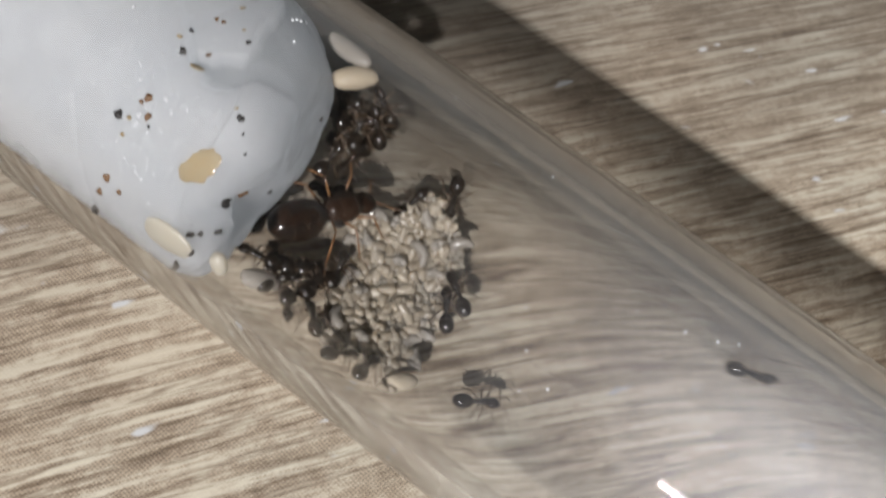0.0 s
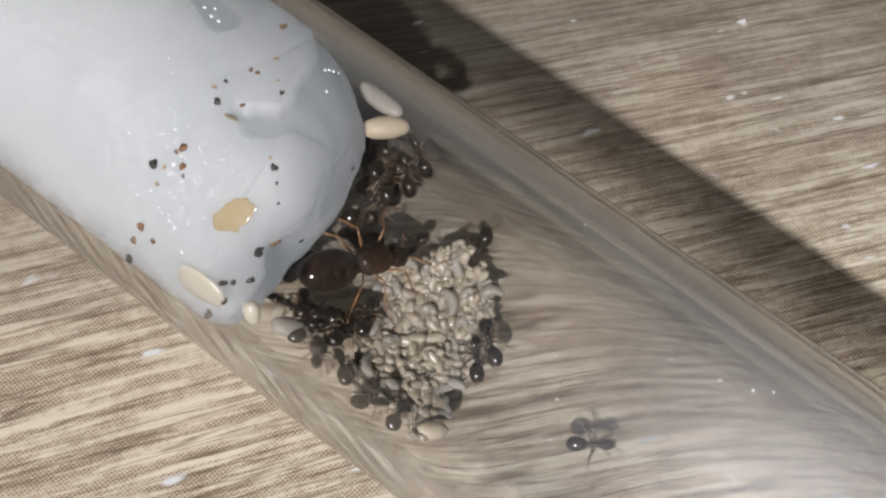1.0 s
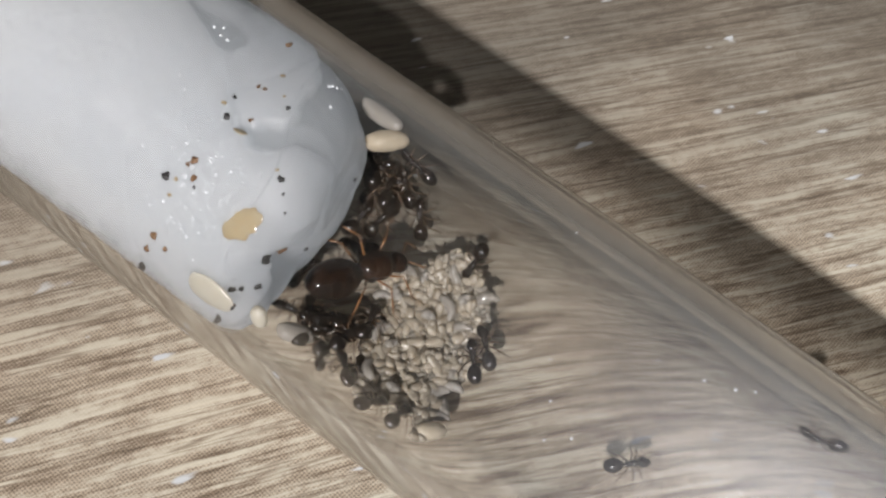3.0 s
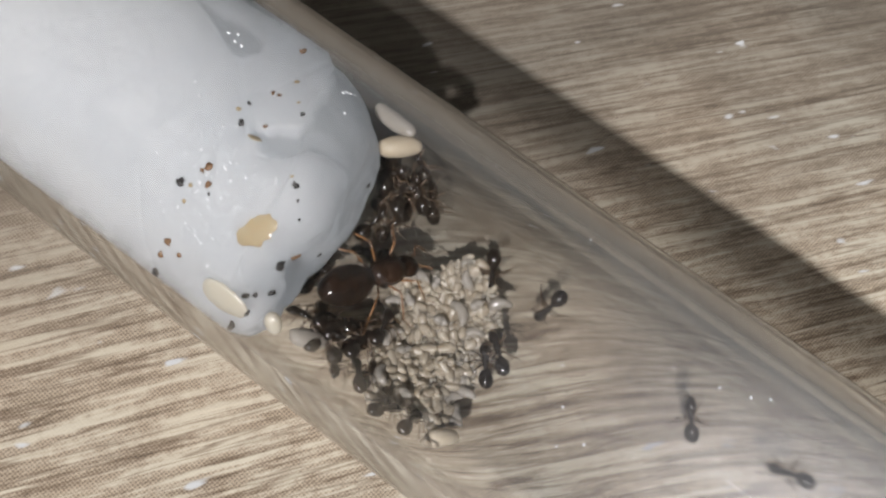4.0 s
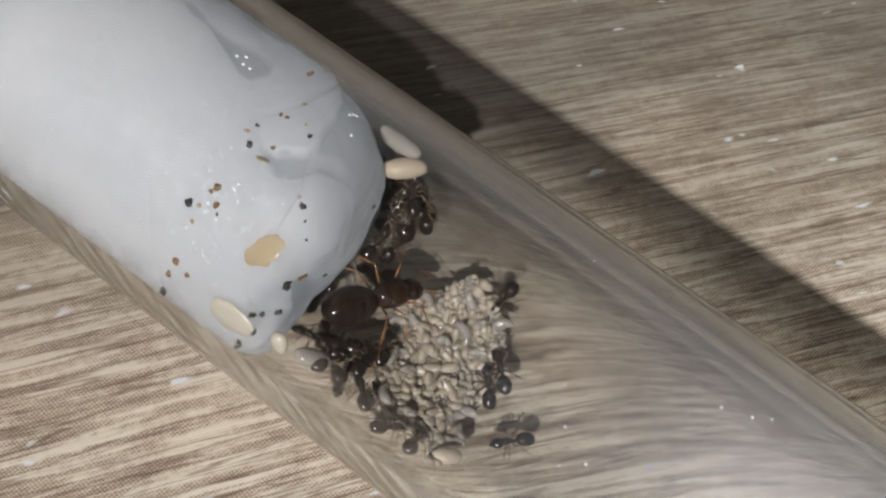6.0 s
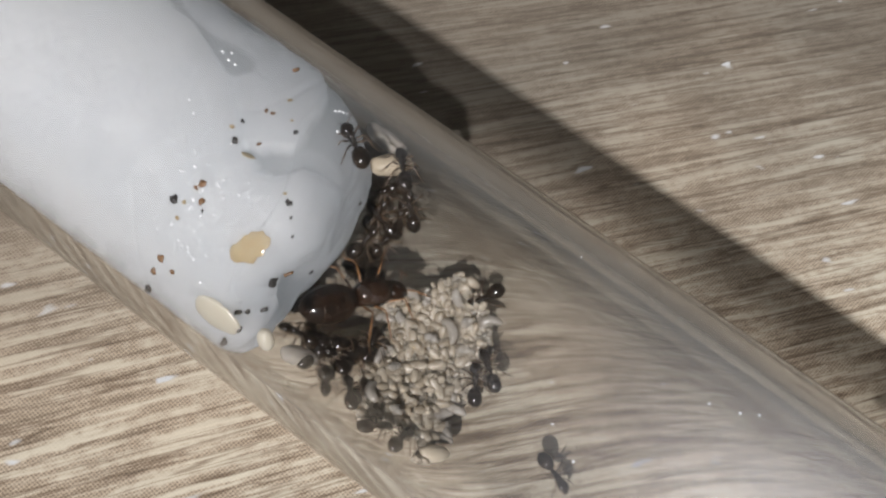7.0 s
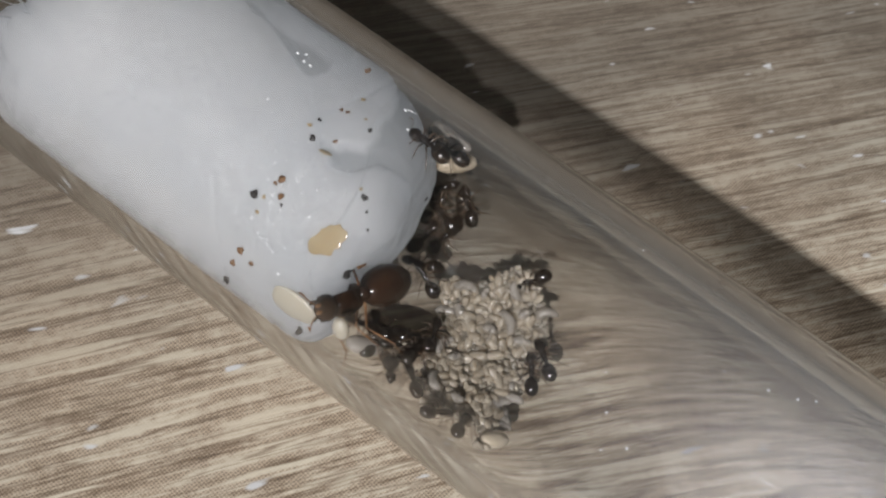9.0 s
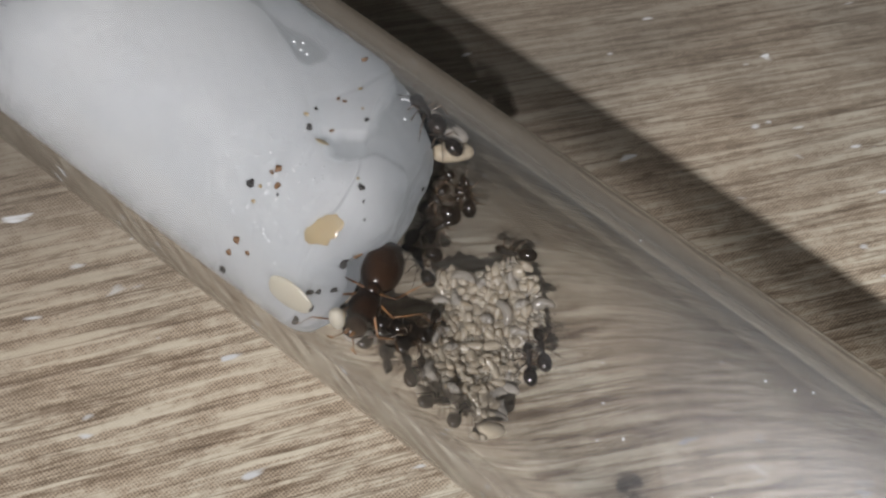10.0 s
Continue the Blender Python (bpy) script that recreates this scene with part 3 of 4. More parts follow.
def build_queen():
    """The queen, facing +x, about 7 mm long."""
    rnd = random.Random(5)
    z = 1.15
    q = empty("queen_ant", "large glossy dark brown ant queen with amber legs", "ant")
    bm = blob(bmesh.new(), (0, 0, 0), (0.72, 0.68, 0.5), 18, 12, taper=0.12, bump=0.03)
    head = part("head", bm, QUEEN, q, at=pose(2.75 * MM, 0, (z - 0.15) * MM, 0, 18, 8))
    for side in (-1, 1):
        part("eye", blob(bmesh.new(), (0.08, side * 0.56, 0.16), (0.18, 0.1, 0.15), 10, 6), CRUMB_D, head)
        part("antenna", antenna_mesh(side, rnd, 1.9, QLEG), QLEG, head, at=pose(0.5 * MM, side * 0.2 * MM, 0.15 * MM))
        part("mandible", blob(bmesh.new(), (0.68, side * 0.16, -0.16), (0.24, 0.12, 0.1), 8, 5), QLEG, head, "reddish mandible")
    bm = blob(bmesh.new(), (1.35, 0, 0.18), (0.98, 0.88, 0.80), 22, 16, bump=0.05)
    blob(bm, (0.75, 0, 0.24), (0.66, 0.72, 0.66), 18, 12, bump=0.05)
    blob(bm, (0.35, 0, -0.05), (0.42, 0.48, 0.5), 14, 9)
    th = part("thorax", bm, QUEEN, q, at=pose(0, 0, z * MM))
    for side in (-1, 1):
        part("wing_scar", blob(bmesh.new(), (0.95, side * 0.66, 0.42), (0.16, 0.05, 0.08), 8, 5), BAND, th, "pale wing scar")
    part("petiole", blob(bmesh.new(), (-0.1, 0, -0.1), (0.14, 0.28, 0.36), 12, 8), QUEEN, q, at=pose(0, 0, z * MM))
    gm = blob(bmesh.new(), (-1.6, 0, 0.05), (1.72, 1.12, 1.04), 32, 24, taper=-0.06)
    g = part("gaster", gm, QUEEN, q, "glossy banded brown gaster", pose(0.12 * MM, 0, z * MM, 0, 4, 0))
    for x in (-0.95, -1.65, -2.3):
        w = math.sqrt(1 - ((x + 1.6) / 1.72) ** 2) * (1 + 0.06 * (x + 1.6) / 1.72)
        part("band", rod(bmesh.new(), [(x - 0.03, 0, 0.05), (x, 0, 0.05), (x + 0.03, 0, 0.05)], [1.10 * w, 1.126 * w, 1.10 * w], 40), BAND, g, "pale band edge", Matrix.Diagonal((1, 1, 0.93, 1)))
    for which, (hx, hy) in {"front": (1.6, 0.5), "mid": (1.0, 0.52), "hind": (0.5, 0.45)}.items():
        for side in (-1, 1):
            part("leg", leg_mesh(which, side, rnd, 2.3, QLEG, 1.2, 0.52, 0.5 if side > 0 or which == "hind" else 0.1), QLEG, q, at=pose(hx * MM, side * hy * MM, (z - 0.2) * MM))
    return q


# x along the tube, degrees up the wall, heading, lift over the glass
SITTING = [
    (-6.0, 12.1, 128, 0.6), (-5.8, 21.5, 145, 0.9), (-7.4, -39.3, 88, 0.4), (-8.9, -45.2, 65, 0.4), (-12.8, -32.9, 92, 0.7), (-11.2, -38.0, 129, 0.7),
    (-12.4, -22.3, 91, 1.2), (-12.0, -6.5, 108, 1.2), (-15.5, -26.4, -161, 0.9), (-16.9, -7.3, 86, 1.4), (-14.7, 67.9, 130, 0.6), (-16.7, 53.7, 76, 0.7),
    (-15.9, 54.8, 164, 0.8), (-16.3, 37.5, 83, 0.8), (-15.4, 41.9, 73, 0.6), (-17.1, 65.7, 53, 0.6), (-13.1, -22.3, -148, 0.9), (-15.3, 27.0, 200, 0.4), (-14.4, -13.0, 205, 0.3), (-13.7, -17.0, 55, 0.8), (-14.2, -30.0, 70, 0.4), (-12.9, -14.0, 20, 0.9),
    (-15.2, -20.0, 120, 0.5), (-14.6, 20.0, 150, 0.6), (-12.9, -36.0, 300, 0.3), (-15.2, 58.0, 110, 0.2),
]
# seconds, x, degrees up the wall, heading
MOVING = [
    [(0, -9.3, 59, -77), (0.2, -9.5, 59, -74), (0.5, -9.5, 57, -79), (1, -9.4, 56, -88), (1.3, -9.6, 54, -100), (1.7, -9.5, 54, -93), (2.5, -9.2, 53, -89),
     (2.7, -9.4, 54, -93), (3.8, -9.0, 53, -77), (4, -9.0, 54, -67), (4.25, -7.6, 59, -120), (4.5, -6.7, 61, -165), (4.75, -7.2, 54, -120), (5, -7.7, 46, -71),
     (5.5, -8.0, 50, -84), (5.7, -8.2, 53, -93), (6.8, -8.4, 52, -112), (7, -8.5, 51, -120), (7.5, -8.9, 54, -132), (8, -8.8, 52, -110), (8.5, -9.0, 52, -122),
     (9, -9.3, 52, -128), (9.5, -9.9, 53, -138), (10, -10.5, 55, -157)],
    [(0, -1.8, -14, 38), (0.2, -1.8, -9, 45), (0.5, -1.3, -5, 41), (1, 1.6, 12, 37), (1.3, 2.4, 7, -25), (1.7, 3.6, 1, -21), (2, 3.3, -2, -26), (2.5, 3.0, -1, -5),
     (2.7, 3.4, 5, 14), (3.3, 4.6, 28, 70), (3.8, 4.6, 46, 103), (4, 5.1, 49, 124), (4.2, 3.2, 56, 169), (4.5, 2.2, 53, 195), (4.7, 0.6, 42, 212), (5, -0.2, 30, 226),
     (5.3, -1.9, 10, 261), (5.5, -2.8, -2, 219), (5.7, -3.4, -1, 208), (6.3, -2.2, 1, 260), (6.8, -0.4, 3, 286), (7, 0.3, 2, 338), (7.5, 1.7, -2, 321), (8, 2.8, -27, 316), (10, 5.0, -60, 300)],
    [(0, 8.9, 74, 29), (0.2, 11.5, 102, 1), (0.5, 15.1, 104, -13), (2, 23.4, 91, -60), (2.9, 20.0, 80, -110), (3.8, 14.7, 71, -155), (4.2, 7.5, 40, -162), (4.35, 5.8, 32, -210), (4.5, 4.9, 30, -257),
     (4.65, 4.6, 32, -310), (4.8, 7.0, 34, -345), (4.9, 10.7, 38, -350), (5.2, 18.0, 55, -345), (6.1, 20.0, 90, -240), (6.8, 17.9, 107, -129), (7.5, 15.8, 109, -137), (7.8, 12.2, 97, -173), (8, 7.0, 74, -170), (8.2, 6.3, 41, -103),
     (8.5, 3.6, -20, -110), (10, 4.0, -70, -60)],
    [(0, 21.2, 90, -170), (2.5, 17.0, 89, -172), (3.3, 5.1, 78, -163), (3.8, -5.8, 57, -147), (4, -5.0, 56, -106), (4.2, -3.3, 33, -69), (4.4, -3.0, 0, -69), (4.55, -2.8, 7, -30), (4.7, -2.1, 11, 10),
     (4.8, 0.2, 13, 0), (4.9, 3.0, 9, -40), (5, 3.4, 4, -80), (5.1, 3.4, -2, -85), (5.5, 3.5, -50, -80), (7, 8.0, -80, 0), (10, 20.0, -80, 0)],
    [(0, -11.2, 42, 78), (0.5, -11.7, 38, 68), (1, -12.6, 35, 83), (1.3, -12.6, 40, 91), (1.7, -12.7, 42, 106), (2, -12.4, 42, 111), (2.5, -12.6, 52, 111), (2.7, -13.0, 53, 116),
     (3.8, -13.6, 60, 119), (4, -13.9, 63, 114), (4.5, -14.6, 64, 135), (5, -14.9, 64, 132), (5.7, -14.9, 68, 125), (6.8, -16.2, 77, 118), (7.5, -16.9, 78, 145), (8, -17.0, 79, 160),
     (8.5, -18.0, 78, 151), (9, -17.7, 80, 147), (9.5, -18.2, 77, 163), (10, -17.8, 85, 169)],
    [(0, -14.8, 77, 134), (0.5, -15.0, 78, 129), (1, -14.6, 79, 134), (1.7, -14.5, 82, 108), (2, -14.5, 80, 112), (2.5, -14.6, 80, 139), (2.7, -14.6, 81, 168), (3.8, -15.2, 77, 172),
     (4, -15.4, 80, 130), (4.5, -16.4, 71, 174), (5, -16.7, 64, 182), (5.7, -17.3, 68, 153), (6.8, -19.0, 80, 122), (7, -19.0, 80, 128), (7.5, -18.4, 80, 58), (8, -19.2, 85, 117), (8.2, -19.0, 84, 104),
     (8.5, -18.6, 82, 66), (9, -18.2, 85, 125), (10, -18.6, 90, 136)],
]
# ants that climb out onto the cocoons: seconds, x, y, z of the feet, heading
CLIMBING = [
    [(0, -15.6, 5.6, 5.6, 107), (1.5, -15.5, 5.6, 5.6, 115), (3.2, -15.7, 5.7, 5.6, 107), (5.2, -15.6, 5.6, 5.6, 117), (6.2, -15.5, 5.9, 9.0, 129), (6.8, -15.2, 4.5, 12.2, 137), (7.0, -15.1, 4.5, 12.2, 132), (7.2, -15.9, 4.6, 12.2, 166), (7.5, -15.7, 4.7, 12.2, 172), (8.0, -16.3, 4.2, 12.2, 179), (8.5, -16.8, 4.7, 12.2, 179), (9.0, -16.4, 4.7, 12.2, 186), (9.5, -16.6, 5.3, 12.2, 184), (10.0, -16.6, 4.7, 12.2, 178)],
    [(0, -17.0, 6.0, 6.0, 126), (1.5, -16.9, 6.0, 6.0, 134), (3.2, -17.1, 6.1, 6.0, 126), (5.2, -17.0, 6.0, 6.0, 136), (5.8, -16.4, 6.5, 8.5, 148), (6.3, -16.7, 6.2, 11.5, 152), (6.8, -17.1, 2.2, 14.9, 156), (7.0, -17.0, 2.3, 14.9, 153), (7.5, -17.0, 2.6, 14.9, 109), (8.0, -17.7, 2.7, 14.9, 137), (8.5, -17.5, 2.3, 14.9, 193), (9.0, -16.7, 2.4, 14.9, 179), (9.5, -16.9, 3.2, 14.9, 176), (10.0, -17.4, 3.4, 14.9, 167)],
]
WORKERS = [build_worker(11, -8), build_worker(23, 6), build_worker(37, -20)]
ants = []
for i in range(len(SITTING) + len(MOVING) + len(CLIMBING)):
    src = WORKERS[i % 3]
    ants.append(src if i < 3 else copy_thing(src, Matrix.Identity(4)))
sitters, movers, climbers = ants[:len(SITTING)], ants[len(SITTING):-len(CLIMBING)], ants[-len(CLIMBING):]
for ob, row in zip(sitters, SITTING):
    ob.matrix_basis = on_wall(*row)
for ob, rows in zip(movers, MOVING):
    ob.matrix_basis = on_wall(*rows[0][1:])
    tagged(ob, "small shiny black-brown worker ant walking over the glass")
for ob, rows in zip(climbers, CLIMBING):
    ob.matrix_basis = pose(*(v * MM for v in rows[0][1:4]), 0, 0, rows[0][4])
    tagged(ob, "small shiny black-brown worker ant climbing over the cocoons")
queen = build_queen()
queen.matrix_basis = pose(-14.4 * MM, 1.3 * MM, 2.2 * MM, 0, 0, 61)


# ---- brood ----
def heap(x, y):
    """How high the brood lies over the glass at a place."""
    u, v = x + 9.3, y - 0.5
    d = math.sqrt(((u + 0.12 * v) / 3.7) ** 2 + (v / 5.4) ** 2) * (1 + 0.45 * noise.noise(Vector((x * 0.45, y * 0.45, 4.0))))
    return max(0.0, 0.95 * (1 - d * d) + 0.25 * noise.noise(Vector((x * 0.9, y * 0.9, 7.0))) * (d < 1))


def grub(r, arc, thick, seg=10, n=14):
    """A curled grub: a ringed body bent round an arc of that many degrees."""
    pts, radii = [], []
    for i in range(n + 1):
        f = i / n
        a = radians(arc) * (f - 0.5)
        pts.append((r * math.sin(a), r * (math.cos(a) - 0.6), 0.04 * math.sin(f * 9)))
        body = max(0.12, math.sin(math.pi * (0.06 + 0.88 * f)) ** 0.55) * (1 - 0.3 * f)
        radii.append(thick * body * (1 + 0.05 * math.cos(f * n * math.pi)))
    return rod(bmesh.new(), pts, radii, seg)


def build_brood():
    rnd = random.Random(3)
    small = [finish("young_larva", grub(0.36 + 0.02 * k, 120 + 40 * k, 0.23), EGG) for k in range(2)]
    small += [finish("young_larva", blob(bmesh.new(), (0, 0, 0), (0.36 + 0.035 * k, 0.26 + 0.012 * k, 0.24), 14, 10, taper=0.16, bend=0.06 * (k % 3), bump=0.04, blunt=0.85), EGG) for k in range(6)]
    big = [finish("larva", grub(0.75 + 0.06 * k, 60 + 26 * k, 0.36 + 0.02 * k, 16, 22), LARVA) for k in range(3)]
    made = 0
    while made < 290:
        x, y = rnd.uniform(-14, -4.6), rnd.uniform(-5.2, 6.4)
        hgt = heap(x, y)
        if hgt < 0.06:
            continue
        a = math.degrees(math.asin(max(-1, min(1, y / RI))))
        ob = new("young_larva", rnd.choice(small))
        ob.matrix_basis = on_wall(x, a, rnd.uniform(0, 360), 0.2 + hgt * rnd.uniform(0.75, 1.08), rnd.uniform(-20, 20), rnd.uniform(-30, 30))
        tagged(ob, "tiny curled cream ant larva in the brood pile", "ant larva", "brood pile")
        made += 1
    for x, a, h in ((-9.2, 26, -35), (-12.5, 12, 30), (-11.2, -4, 80), (-12.3, 28, 20), (-11.0, 33, 100), (-9.7, 44, 140), (-10.1, -7, 60), (-5.7, -21, 40), (-10.2, -24, 120),
                    (-12.3, 3, 0), (-8.3, 35, 70), (-9.6, 16, 15), (-7.4, 40, 50), (-10.4, -33, 80), (-7.6, 22, 30), (-11.8, 20, 150), (-8.6, -28, 10), (-6.4, 3, 95), (-6.0, -4, 20), (-6.4, -10, 70), (-5.6, -12, 130)):
        y = RI * math.sin(radians(a))
        ob = new("larva", rnd.choice(big))
        ob.matrix_basis = on_wall(x, a, h, 0.34 + heap(x, y), 0, rnd.uniform(-20, 20))
        tagged(ob, "plump translucent grey-cream ant larva on the brood pile", "ant larva", "brood pile")


build_brood()


def build_egg_clump():
    """The mass of eggs under and between the larvae."""
    rnd = random.Random(15)
    bm = bmesh.new()
    made = 0
    while made < 1500:
        x, y = rnd.uniform(-14, -4.6), rnd.uniform(-5.2, 6.4)
        hgt = heap(x, y)
        if hgt < 0.03:
            continue
        a = math.degrees(math.asin(max(-1, min(1, y / RI))))
        m = on_wall(x, a, rnd.uniform(0, 360), 0.12 + hgt * rnd.uniform(0.5, 0.85), rnd.uniform(-25, 25))
        blob(bm, m.translation / MM, (rnd.uniform(0.24, 0.32), 0.19, 0.18), 8, 6, rot=m.to_3x3(), taper=0.1)
        made += 1
    ob = new("ant_eggs", finish("ant_eggs", bm, EGG))
    return tagged(ob, "dense clump of tiny cream ant eggs in the tube", "ant eggs", kind="stuff")


build_egg_clump()


def pupa(label, m, r, mat, tip=True, bend=0.0):
    """A spun cocoon: a capsule with a dark spot at one end."""
    ob = empty("cocoon", label, "ant cocoon")
    part("shell", blob(bmesh.new(), (0, 0, 0), r, 24, 22, taper=0.08, bump=0.05, bend=bend, blunt=0.72), mat, ob)
    if tip:
        part("dark_tip", blob(bmesh.new(), (r[0] * 1.0, 0, 0.05), (0.1, 0.2, 0.16), 10, 7), CRUMB_D, ob, "dark tip")
    ob.matrix_basis = m
    return ob


pupa("smooth cream ant cocoon wedged beside the cotton", Matrix.Translation((-16.05 * MM, 5.1 * MM, 11.5 * MM)) @ pose(0, 0, 0, 0, -3, 45), (1.2, 0.6, 0.58), COCOON)
pupa("pale grey ant pupa wedged beside the cotton", Matrix.Translation((-17.1 * MM, 6.0 * MM, 12.0 * MM)) @ pose(0, 0, 0, 0, -4, -4), (1.36, 0.54, 0.5), LARVA, False, 0.15)
pupa("tan ant cocoon lying against the glass", on_wall(-5.5, -30, 58, 0.4, 0, 0), (0.98, 0.55, 0.5), COCOON, False)
pupa("flat cream cocoon pressed between cotton and glass", on_wall(-17.5, -107, -2, 0.3), (1.35, 0.8, 0.2), PALE)
pupa("small pale pupa at the edge of the cotton", on_wall(-14.7, -111, 50, 0.4), (0.55, 0.42, 0.32), PALE, False)
pupa("dull grey-beige lump of brood on the glass", on_wall(-14.8, -33, 45, 0.55, 0, 0), (1.2, 0.7, 0.55), LARVA, False)


# ---- crumbs, stains and droplets on the cotton ----
def on_cotton(x, y, z, sink=0.0):
    ok, p, n, _ = cotton.closest_point_on_mesh(Vector((x, y, z - R)) * MM)
    m = n.to_track_quat("Z", "Y").to_matrix().to_4x4()
    return Matrix.Translation(p + Vector((0, 0, R * MM)) - n * sink * MM) @ m


def build_crumbs():
    rnd = random.Random(8)
    shapes = {}
    for key, mat in (("dark", CRUMB_D), ("rust", CRUMB_B), ("ochre", AMBER)):
        shapes[key] = []
        for k in range(3):
            bm = bmesh.new()
            bmesh.ops.create_icosphere(bm, subdivisions=3, radius=1.0 * MM)
            for v in bm.verts:
                v.co *= 0.85 + 0.8 * noise.noise(v.co * 1300 + Vector((k * 9, 0, 0))) + 0.35 * noise.noise(v.co * 3500 + Vector((k * 5, 3, 0)))
                v.co.z *= 0.7
            shapes[key].append(finish("crumb", bm, mat))
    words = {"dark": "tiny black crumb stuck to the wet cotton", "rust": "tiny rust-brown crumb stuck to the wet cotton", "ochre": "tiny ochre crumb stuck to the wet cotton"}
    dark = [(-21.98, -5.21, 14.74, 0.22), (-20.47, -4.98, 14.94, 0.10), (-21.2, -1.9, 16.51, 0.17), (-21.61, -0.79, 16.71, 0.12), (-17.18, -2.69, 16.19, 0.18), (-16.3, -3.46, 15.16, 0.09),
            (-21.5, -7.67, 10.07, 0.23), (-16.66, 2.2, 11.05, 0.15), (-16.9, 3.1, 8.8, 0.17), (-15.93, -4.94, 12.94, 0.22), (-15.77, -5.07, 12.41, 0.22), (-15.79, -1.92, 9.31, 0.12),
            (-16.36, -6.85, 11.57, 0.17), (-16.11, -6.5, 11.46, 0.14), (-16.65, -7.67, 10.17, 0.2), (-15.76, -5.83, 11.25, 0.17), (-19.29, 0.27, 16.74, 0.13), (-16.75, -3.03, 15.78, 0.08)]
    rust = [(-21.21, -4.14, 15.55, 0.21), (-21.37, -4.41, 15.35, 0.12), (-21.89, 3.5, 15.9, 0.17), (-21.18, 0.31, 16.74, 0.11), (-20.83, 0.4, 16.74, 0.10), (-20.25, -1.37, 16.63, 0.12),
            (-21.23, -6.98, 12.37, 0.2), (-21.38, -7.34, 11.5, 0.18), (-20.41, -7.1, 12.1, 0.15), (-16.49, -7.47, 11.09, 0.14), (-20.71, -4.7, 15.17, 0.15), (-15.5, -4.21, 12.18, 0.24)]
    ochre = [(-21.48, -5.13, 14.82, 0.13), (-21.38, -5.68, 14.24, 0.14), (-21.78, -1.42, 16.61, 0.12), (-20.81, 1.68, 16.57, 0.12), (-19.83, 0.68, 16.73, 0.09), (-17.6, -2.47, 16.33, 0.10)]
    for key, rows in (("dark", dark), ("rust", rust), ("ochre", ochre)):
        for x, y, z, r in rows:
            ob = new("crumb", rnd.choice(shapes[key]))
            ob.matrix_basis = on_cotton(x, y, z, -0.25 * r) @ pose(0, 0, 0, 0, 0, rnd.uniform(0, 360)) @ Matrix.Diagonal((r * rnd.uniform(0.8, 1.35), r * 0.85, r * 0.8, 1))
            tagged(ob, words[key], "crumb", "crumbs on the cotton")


def build_stain(x, y, z, rx, ry, turn):
    bm = blob(bmesh.new(), (0, 0, 0), (rx, ry, 0.05), 60, 24, bump=0.22)
    ob = new("food_stain", finish("food_stain", bm, AMBER))
    ob.matrix_basis = on_cotton(x, y, z) @ pose(0, 0, 0, 0, 0, turn)
    return tagged(ob, "glossy amber food stain soaked into the cotton", "food stain")


def build_droplets():
    """Beads of water on the wet cotton."""
    rnd = random.Random(21)
    bm = bmesh.new()
    for k in range(120):
        x, a = rnd.gauss(-20.6, 1.5), radians(rnd.gauss(-33, 13))
        p = on_cotton(x, RI * math.sin(a), R + RI * math.cos(a)).translation / MM
        r = rnd.uniform(0.03, 0.085)
        blob(bm, p, (r, r * rnd.uniform(0.7, 1.2), r * 0.8), 8, 6)
    for x, a in ((-25.2, 14), (-24.6, 12), (-24.9, 16), (-24.2, 12), (-18.9, 28), (-18.6, 34), (-18.4, 40), (-18.8, 31), (-19.2, 44), (-17.7, 20)):
        p = on_cotton(x, RI * math.sin(radians(a)), R + RI * math.cos(radians(a))).translation / MM
        blob(bm, p, (0.1, 0.08, 0.07), 8, 6)
    ob = new("water_droplets", finish("water_droplets", bm, WATER))
    return tagged(ob, "many tiny beads of water on wet cotton", "water droplets", kind="stuff")


def build_fibres():
    """Loose cotton fibres at the plug's ragged end."""
    rnd = random.Random(31)
    bm = bmesh.new()
    for k in range(260):
        a, r = rnd.uniform(0, 2 * math.pi), RI * math.sqrt(rnd.uniform(0.05, 0.8))
        p = Vector((-37.2 + 0.4 * r * math.sin(a) + rnd.uniform(-0.6, 0.6), r * math.sin(a), R + r * math.cos(a)))
        d = Vector((-1, rnd.uniform(-0.8, 0.8), rnd.uniform(-0.8, 0.8)))
        pts = [p]
        for j in range(4):
            d += Vector((rnd.uniform(-0.5, 0.3), rnd.uniform(-0.5, 0.5), rnd.uniform(-0.5, 0.5)))
            q = pts[-1] + d.normalized() * 0.7
            off = Vector((0, q.y, q.z - R))
            if off.length > RI - 0.2:
                off = off.normalized() * (RI - 0.2)
            pts.append(Vector((q.x, off.y, R + off.z)))
        rod(bm, pts, [0.05, 0.045, 0.04, 0.03, 0.02], 4)
    ob = new("cotton_fibres", finish("cotton_fibres", bm, COTTON))
    return tagged(ob, "loose white fibres at the ragged end of cotton", "cotton fibres", kind="stuff")


build_fibres()
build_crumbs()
build_stain(-17.5, -5.0, 14.8, 1.05, 0.68, 60)
build_stain(-20.25, -1.9, 16.5, 0.36, 0.3, 20)
build_droplets()


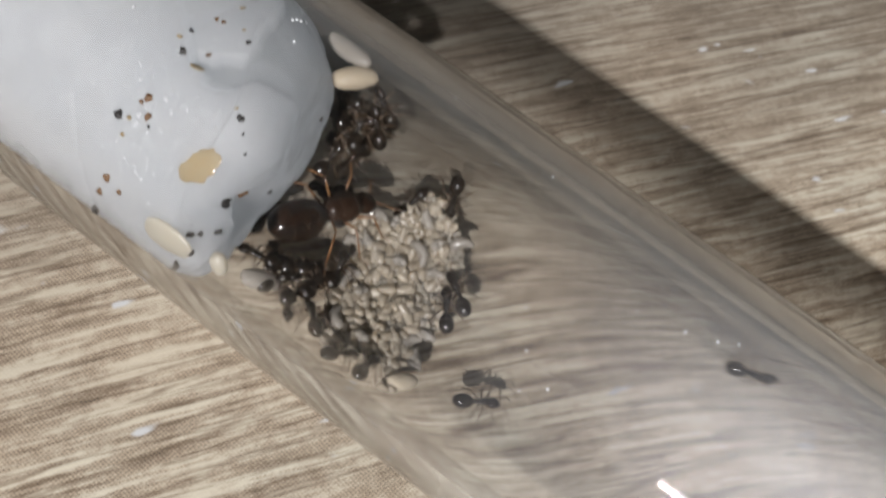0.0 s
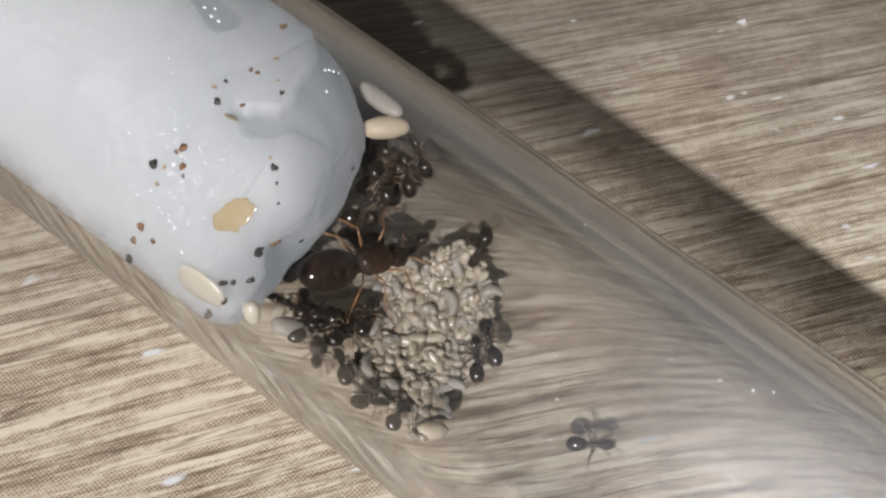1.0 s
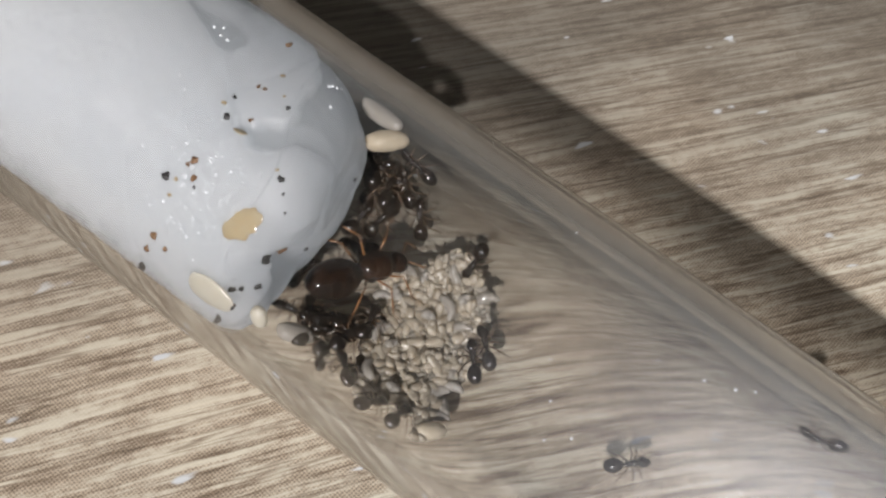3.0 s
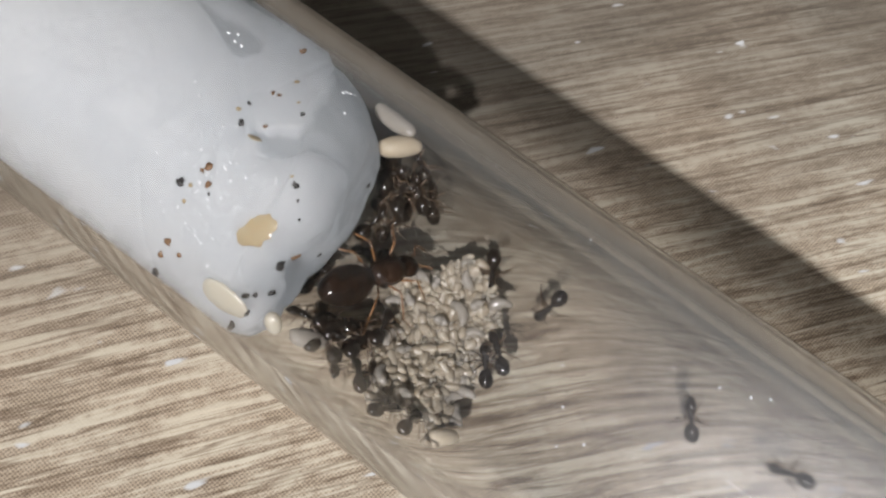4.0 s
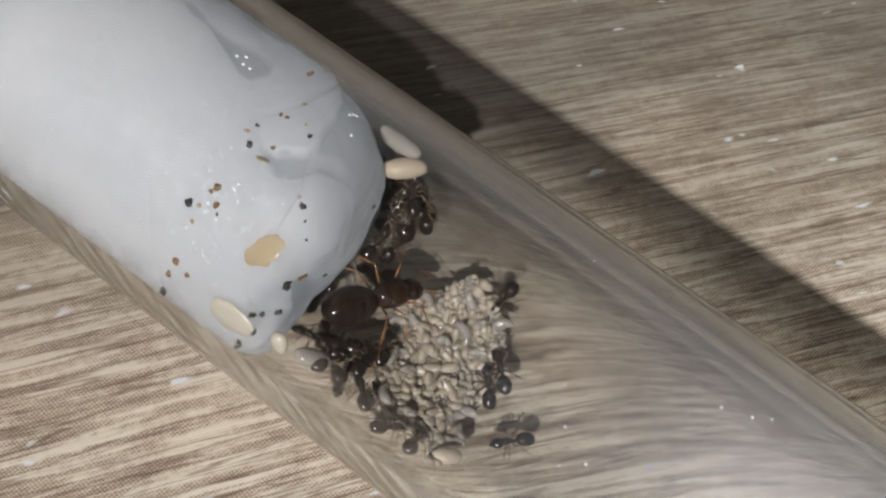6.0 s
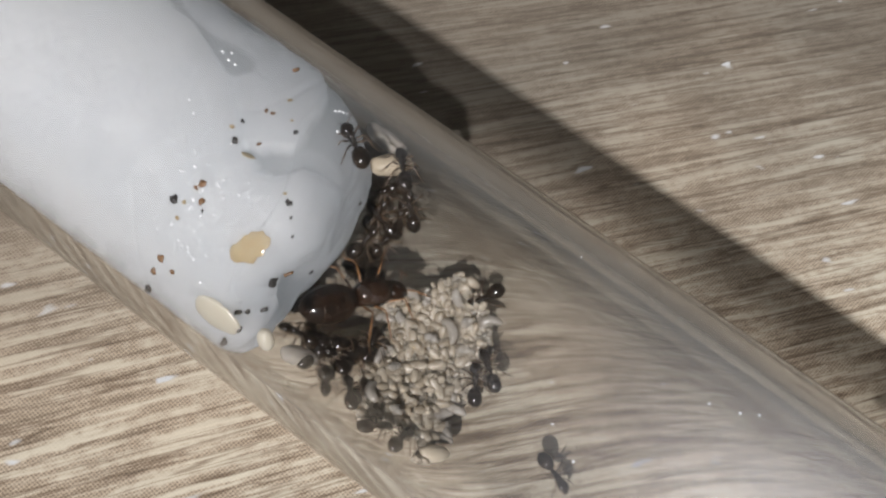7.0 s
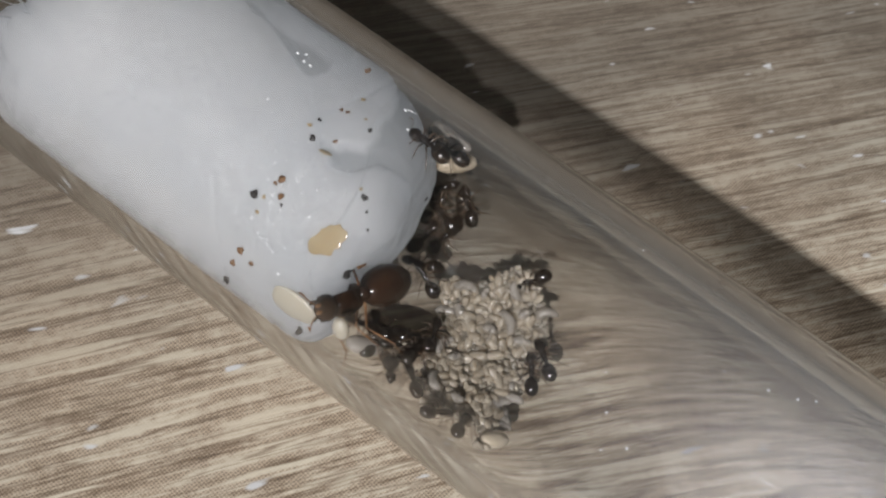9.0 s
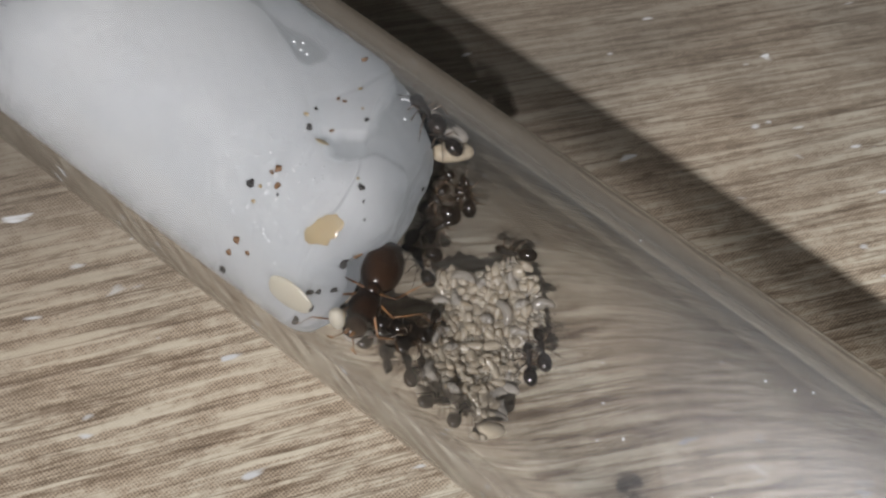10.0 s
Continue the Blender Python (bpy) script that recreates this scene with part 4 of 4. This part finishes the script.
def build_glass_beads():
    """A few drops hanging on the inner side of the glass."""
    rnd = random.Random(4)
    for x, a, r in ((5.6, 168, 0.08), (4.2, 172, 0.07), (-1.2, 20, 0.08), (-2.6, 35, 0.06), (2.0, 176, 0.05), (6.4, 164, 0.06), (-11.0, 128, 0.05), (-4.6, 150, 0.05), (1.0, 12, 0.1), (-0.2, 4, 0.08)):
        bm = blob(bmesh.new(), (0, 0, 0), (r, r * 0.9, r * 0.5), 12, 8)
        ob = new("water_drop", finish("water_drop", bm, WATER))
        ob.matrix_basis = on_wall(x, a, rnd.uniform(0, 360), r * 0.3)
        tagged(ob, "small clear water drop on the glass wall", "water drop", "drops on the glass")


build_glass_beads()


# ---- what moves ----
QUEEN_ROWS = [
    # seconds, x, y, z of the feet's plane, heading, pitch, roll; from 7.9 on she clings to the upper glass
    (0, -14.2, 0.1, 4.5, 64, -12, 0), (0.5, -14.2, 0.0, 4.5, 62, -12, 2), (1, -14.1, 0.0, 4.5, 61, -12, 0), (1.7, -14.0, 0.0, 4.5, 64, -12, -6), (2, -13.9, -0.1, 4.5, 65, -12, -4),
    (2.5, -14.0, 0.0, 4.5, 63, -12, 0), (3.8, -14.1, 0.1, 4.4, 66, -12, 4), (4.5, -14.2, -0.1, 4.4, 66, -12, 0), (5, -14.0, -0.2, 4.4, 62, -12, -4), (5.7, -14.0, -0.1, 4.5, 64, -12, 0),
    (6.8, -14.0, -0.4, 4.7, 63, -11, -5), (7, -13.9, -0.6, 4.8, 61, -10, -12), (7.3, -13.5, -1.9, 6.2, 68, -6, -40), (7.5, -13.2, -3.1, 7.8, 75, 0, -70), (7.7, -12.9, -4.3, 10.5, 80, 24, -110),
    (7.9, -13.3, -5.4, 13.4, 104, 50, 175), (8, -13.8, -5.6, 13.1, 108, 54, 168), (8.1, -13.8, -6.0, 12.9, 130, 53, 148), (8.2, -14.2, -6.4, 12.8, 165, 35, 125), (8.3, -14.8, -6.6, 12.3, 190, -1, 117),
    (8.5, -14.7, -4.1, 11.1, 237, 29, 150), (8.7, -13.9, -4.1, 12.1, 239, 3, 157), (9.0, -14.7, -3.8, 11.2, 250, 21, 156), (9.3, -14.1, -3.6, 11.2, 255, 23, 157), (9.5, -14.8, -3.9, 10.9, 252, 11, 160), (9.8, -14.3, -3.5, 11.8, 276, 8, 170), (10.0, -14.6, -3.6, 11.4, 286, 11, 175),
]


def swing(leg, rows, turn):
    """Key a leg or feeler round its joint: rows of seconds and degrees."""
    base = leg.matrix_basis.copy()
    walk(leg, [(t, base @ (pose(0, 0, 0, 0, 0, d) if turn == "z" else pose(0, 0, 0, d * 0.5, d * 0.4, d))) for t, d in rows])


def motions():
    rnd = random.Random(77)
    for ob, row in zip(sitters, SITTING):
        x, a, h, lift = row
        walk(ob, [(t, on_wall(x + rnd.uniform(-0.08, 0.08), a + rnd.uniform(-0.8, 0.8), h + rnd.uniform(-5, 5), lift)) for t in (0, 1.1, 2.3, 3.2, 4.5, 5.6, 6.7, 7.9, 9.0, 10)])
    for ob, rows in zip(movers, MOVING):
        walk(ob, [(t, on_wall(x, a, h)) for t, x, a, h in rows])
        legs = [c for c in ob.children if c.name.startswith("leg")]
        for k, leg in enumerate(legs):
            path = []
            for i in range(101):
                t = i * 0.1
                j = max(n for n in range(len(rows) - 1) if rows[n][0] <= t)
                p, q = rows[j], rows[j + 1]
                speed = math.hypot(q[1] - p[1], (q[2] - p[2]) * 0.136) / (q[0] - p[0])
                amp = 4 + min(18.0, 5.0 * speed)
                path.append((t, amp * math.sin(2 * math.pi * 3.3 * t + (k % 2) * math.pi + (k // 2) * math.pi)))
            swing(leg, path, "z")
    for ob, rows in zip(climbers, CLIMBING):
        walk(ob, [(t, pose(x * MM, y * MM, z * MM, 0, 0, h)) for t, x, y, z, h in rows])
    for ob in ants:
        for c in ob.children_recursive:
            if c.name.startswith("antenna"):
                swing(c, [(t, rnd.uniform(-22, 22)) for t in [i * 0.4 for i in range(26)]], "xyz")
    queen.scale = (1.02, 1.02, 1.02)
    walk(queen, [(t, Matrix.Translation((x * MM, y * MM, z * MM)) @ pose(0, 0, 0, 0, 0, h) @ pose(0, 0, 0, 0, -p, 0) @ pose(0, 0, 0, r, 0, 0)) for t, x, y, z, h, p, r in QUEEN_ROWS])
    for c in queen.children_recursive:
        if c.name.startswith("antenna"):
            swing(c, [(t, rnd.uniform(-18, 18)) for t in [i * 0.5 for i in range(21)]], "xyz")
        if c.name.startswith("leg"):
            swing(c, [(t, rnd.uniform(-9, 9) * (2.2 if 7 <= t <= 9 else 1)) for t in [i * 0.5 for i in range(21)]], "xyz")


motions()
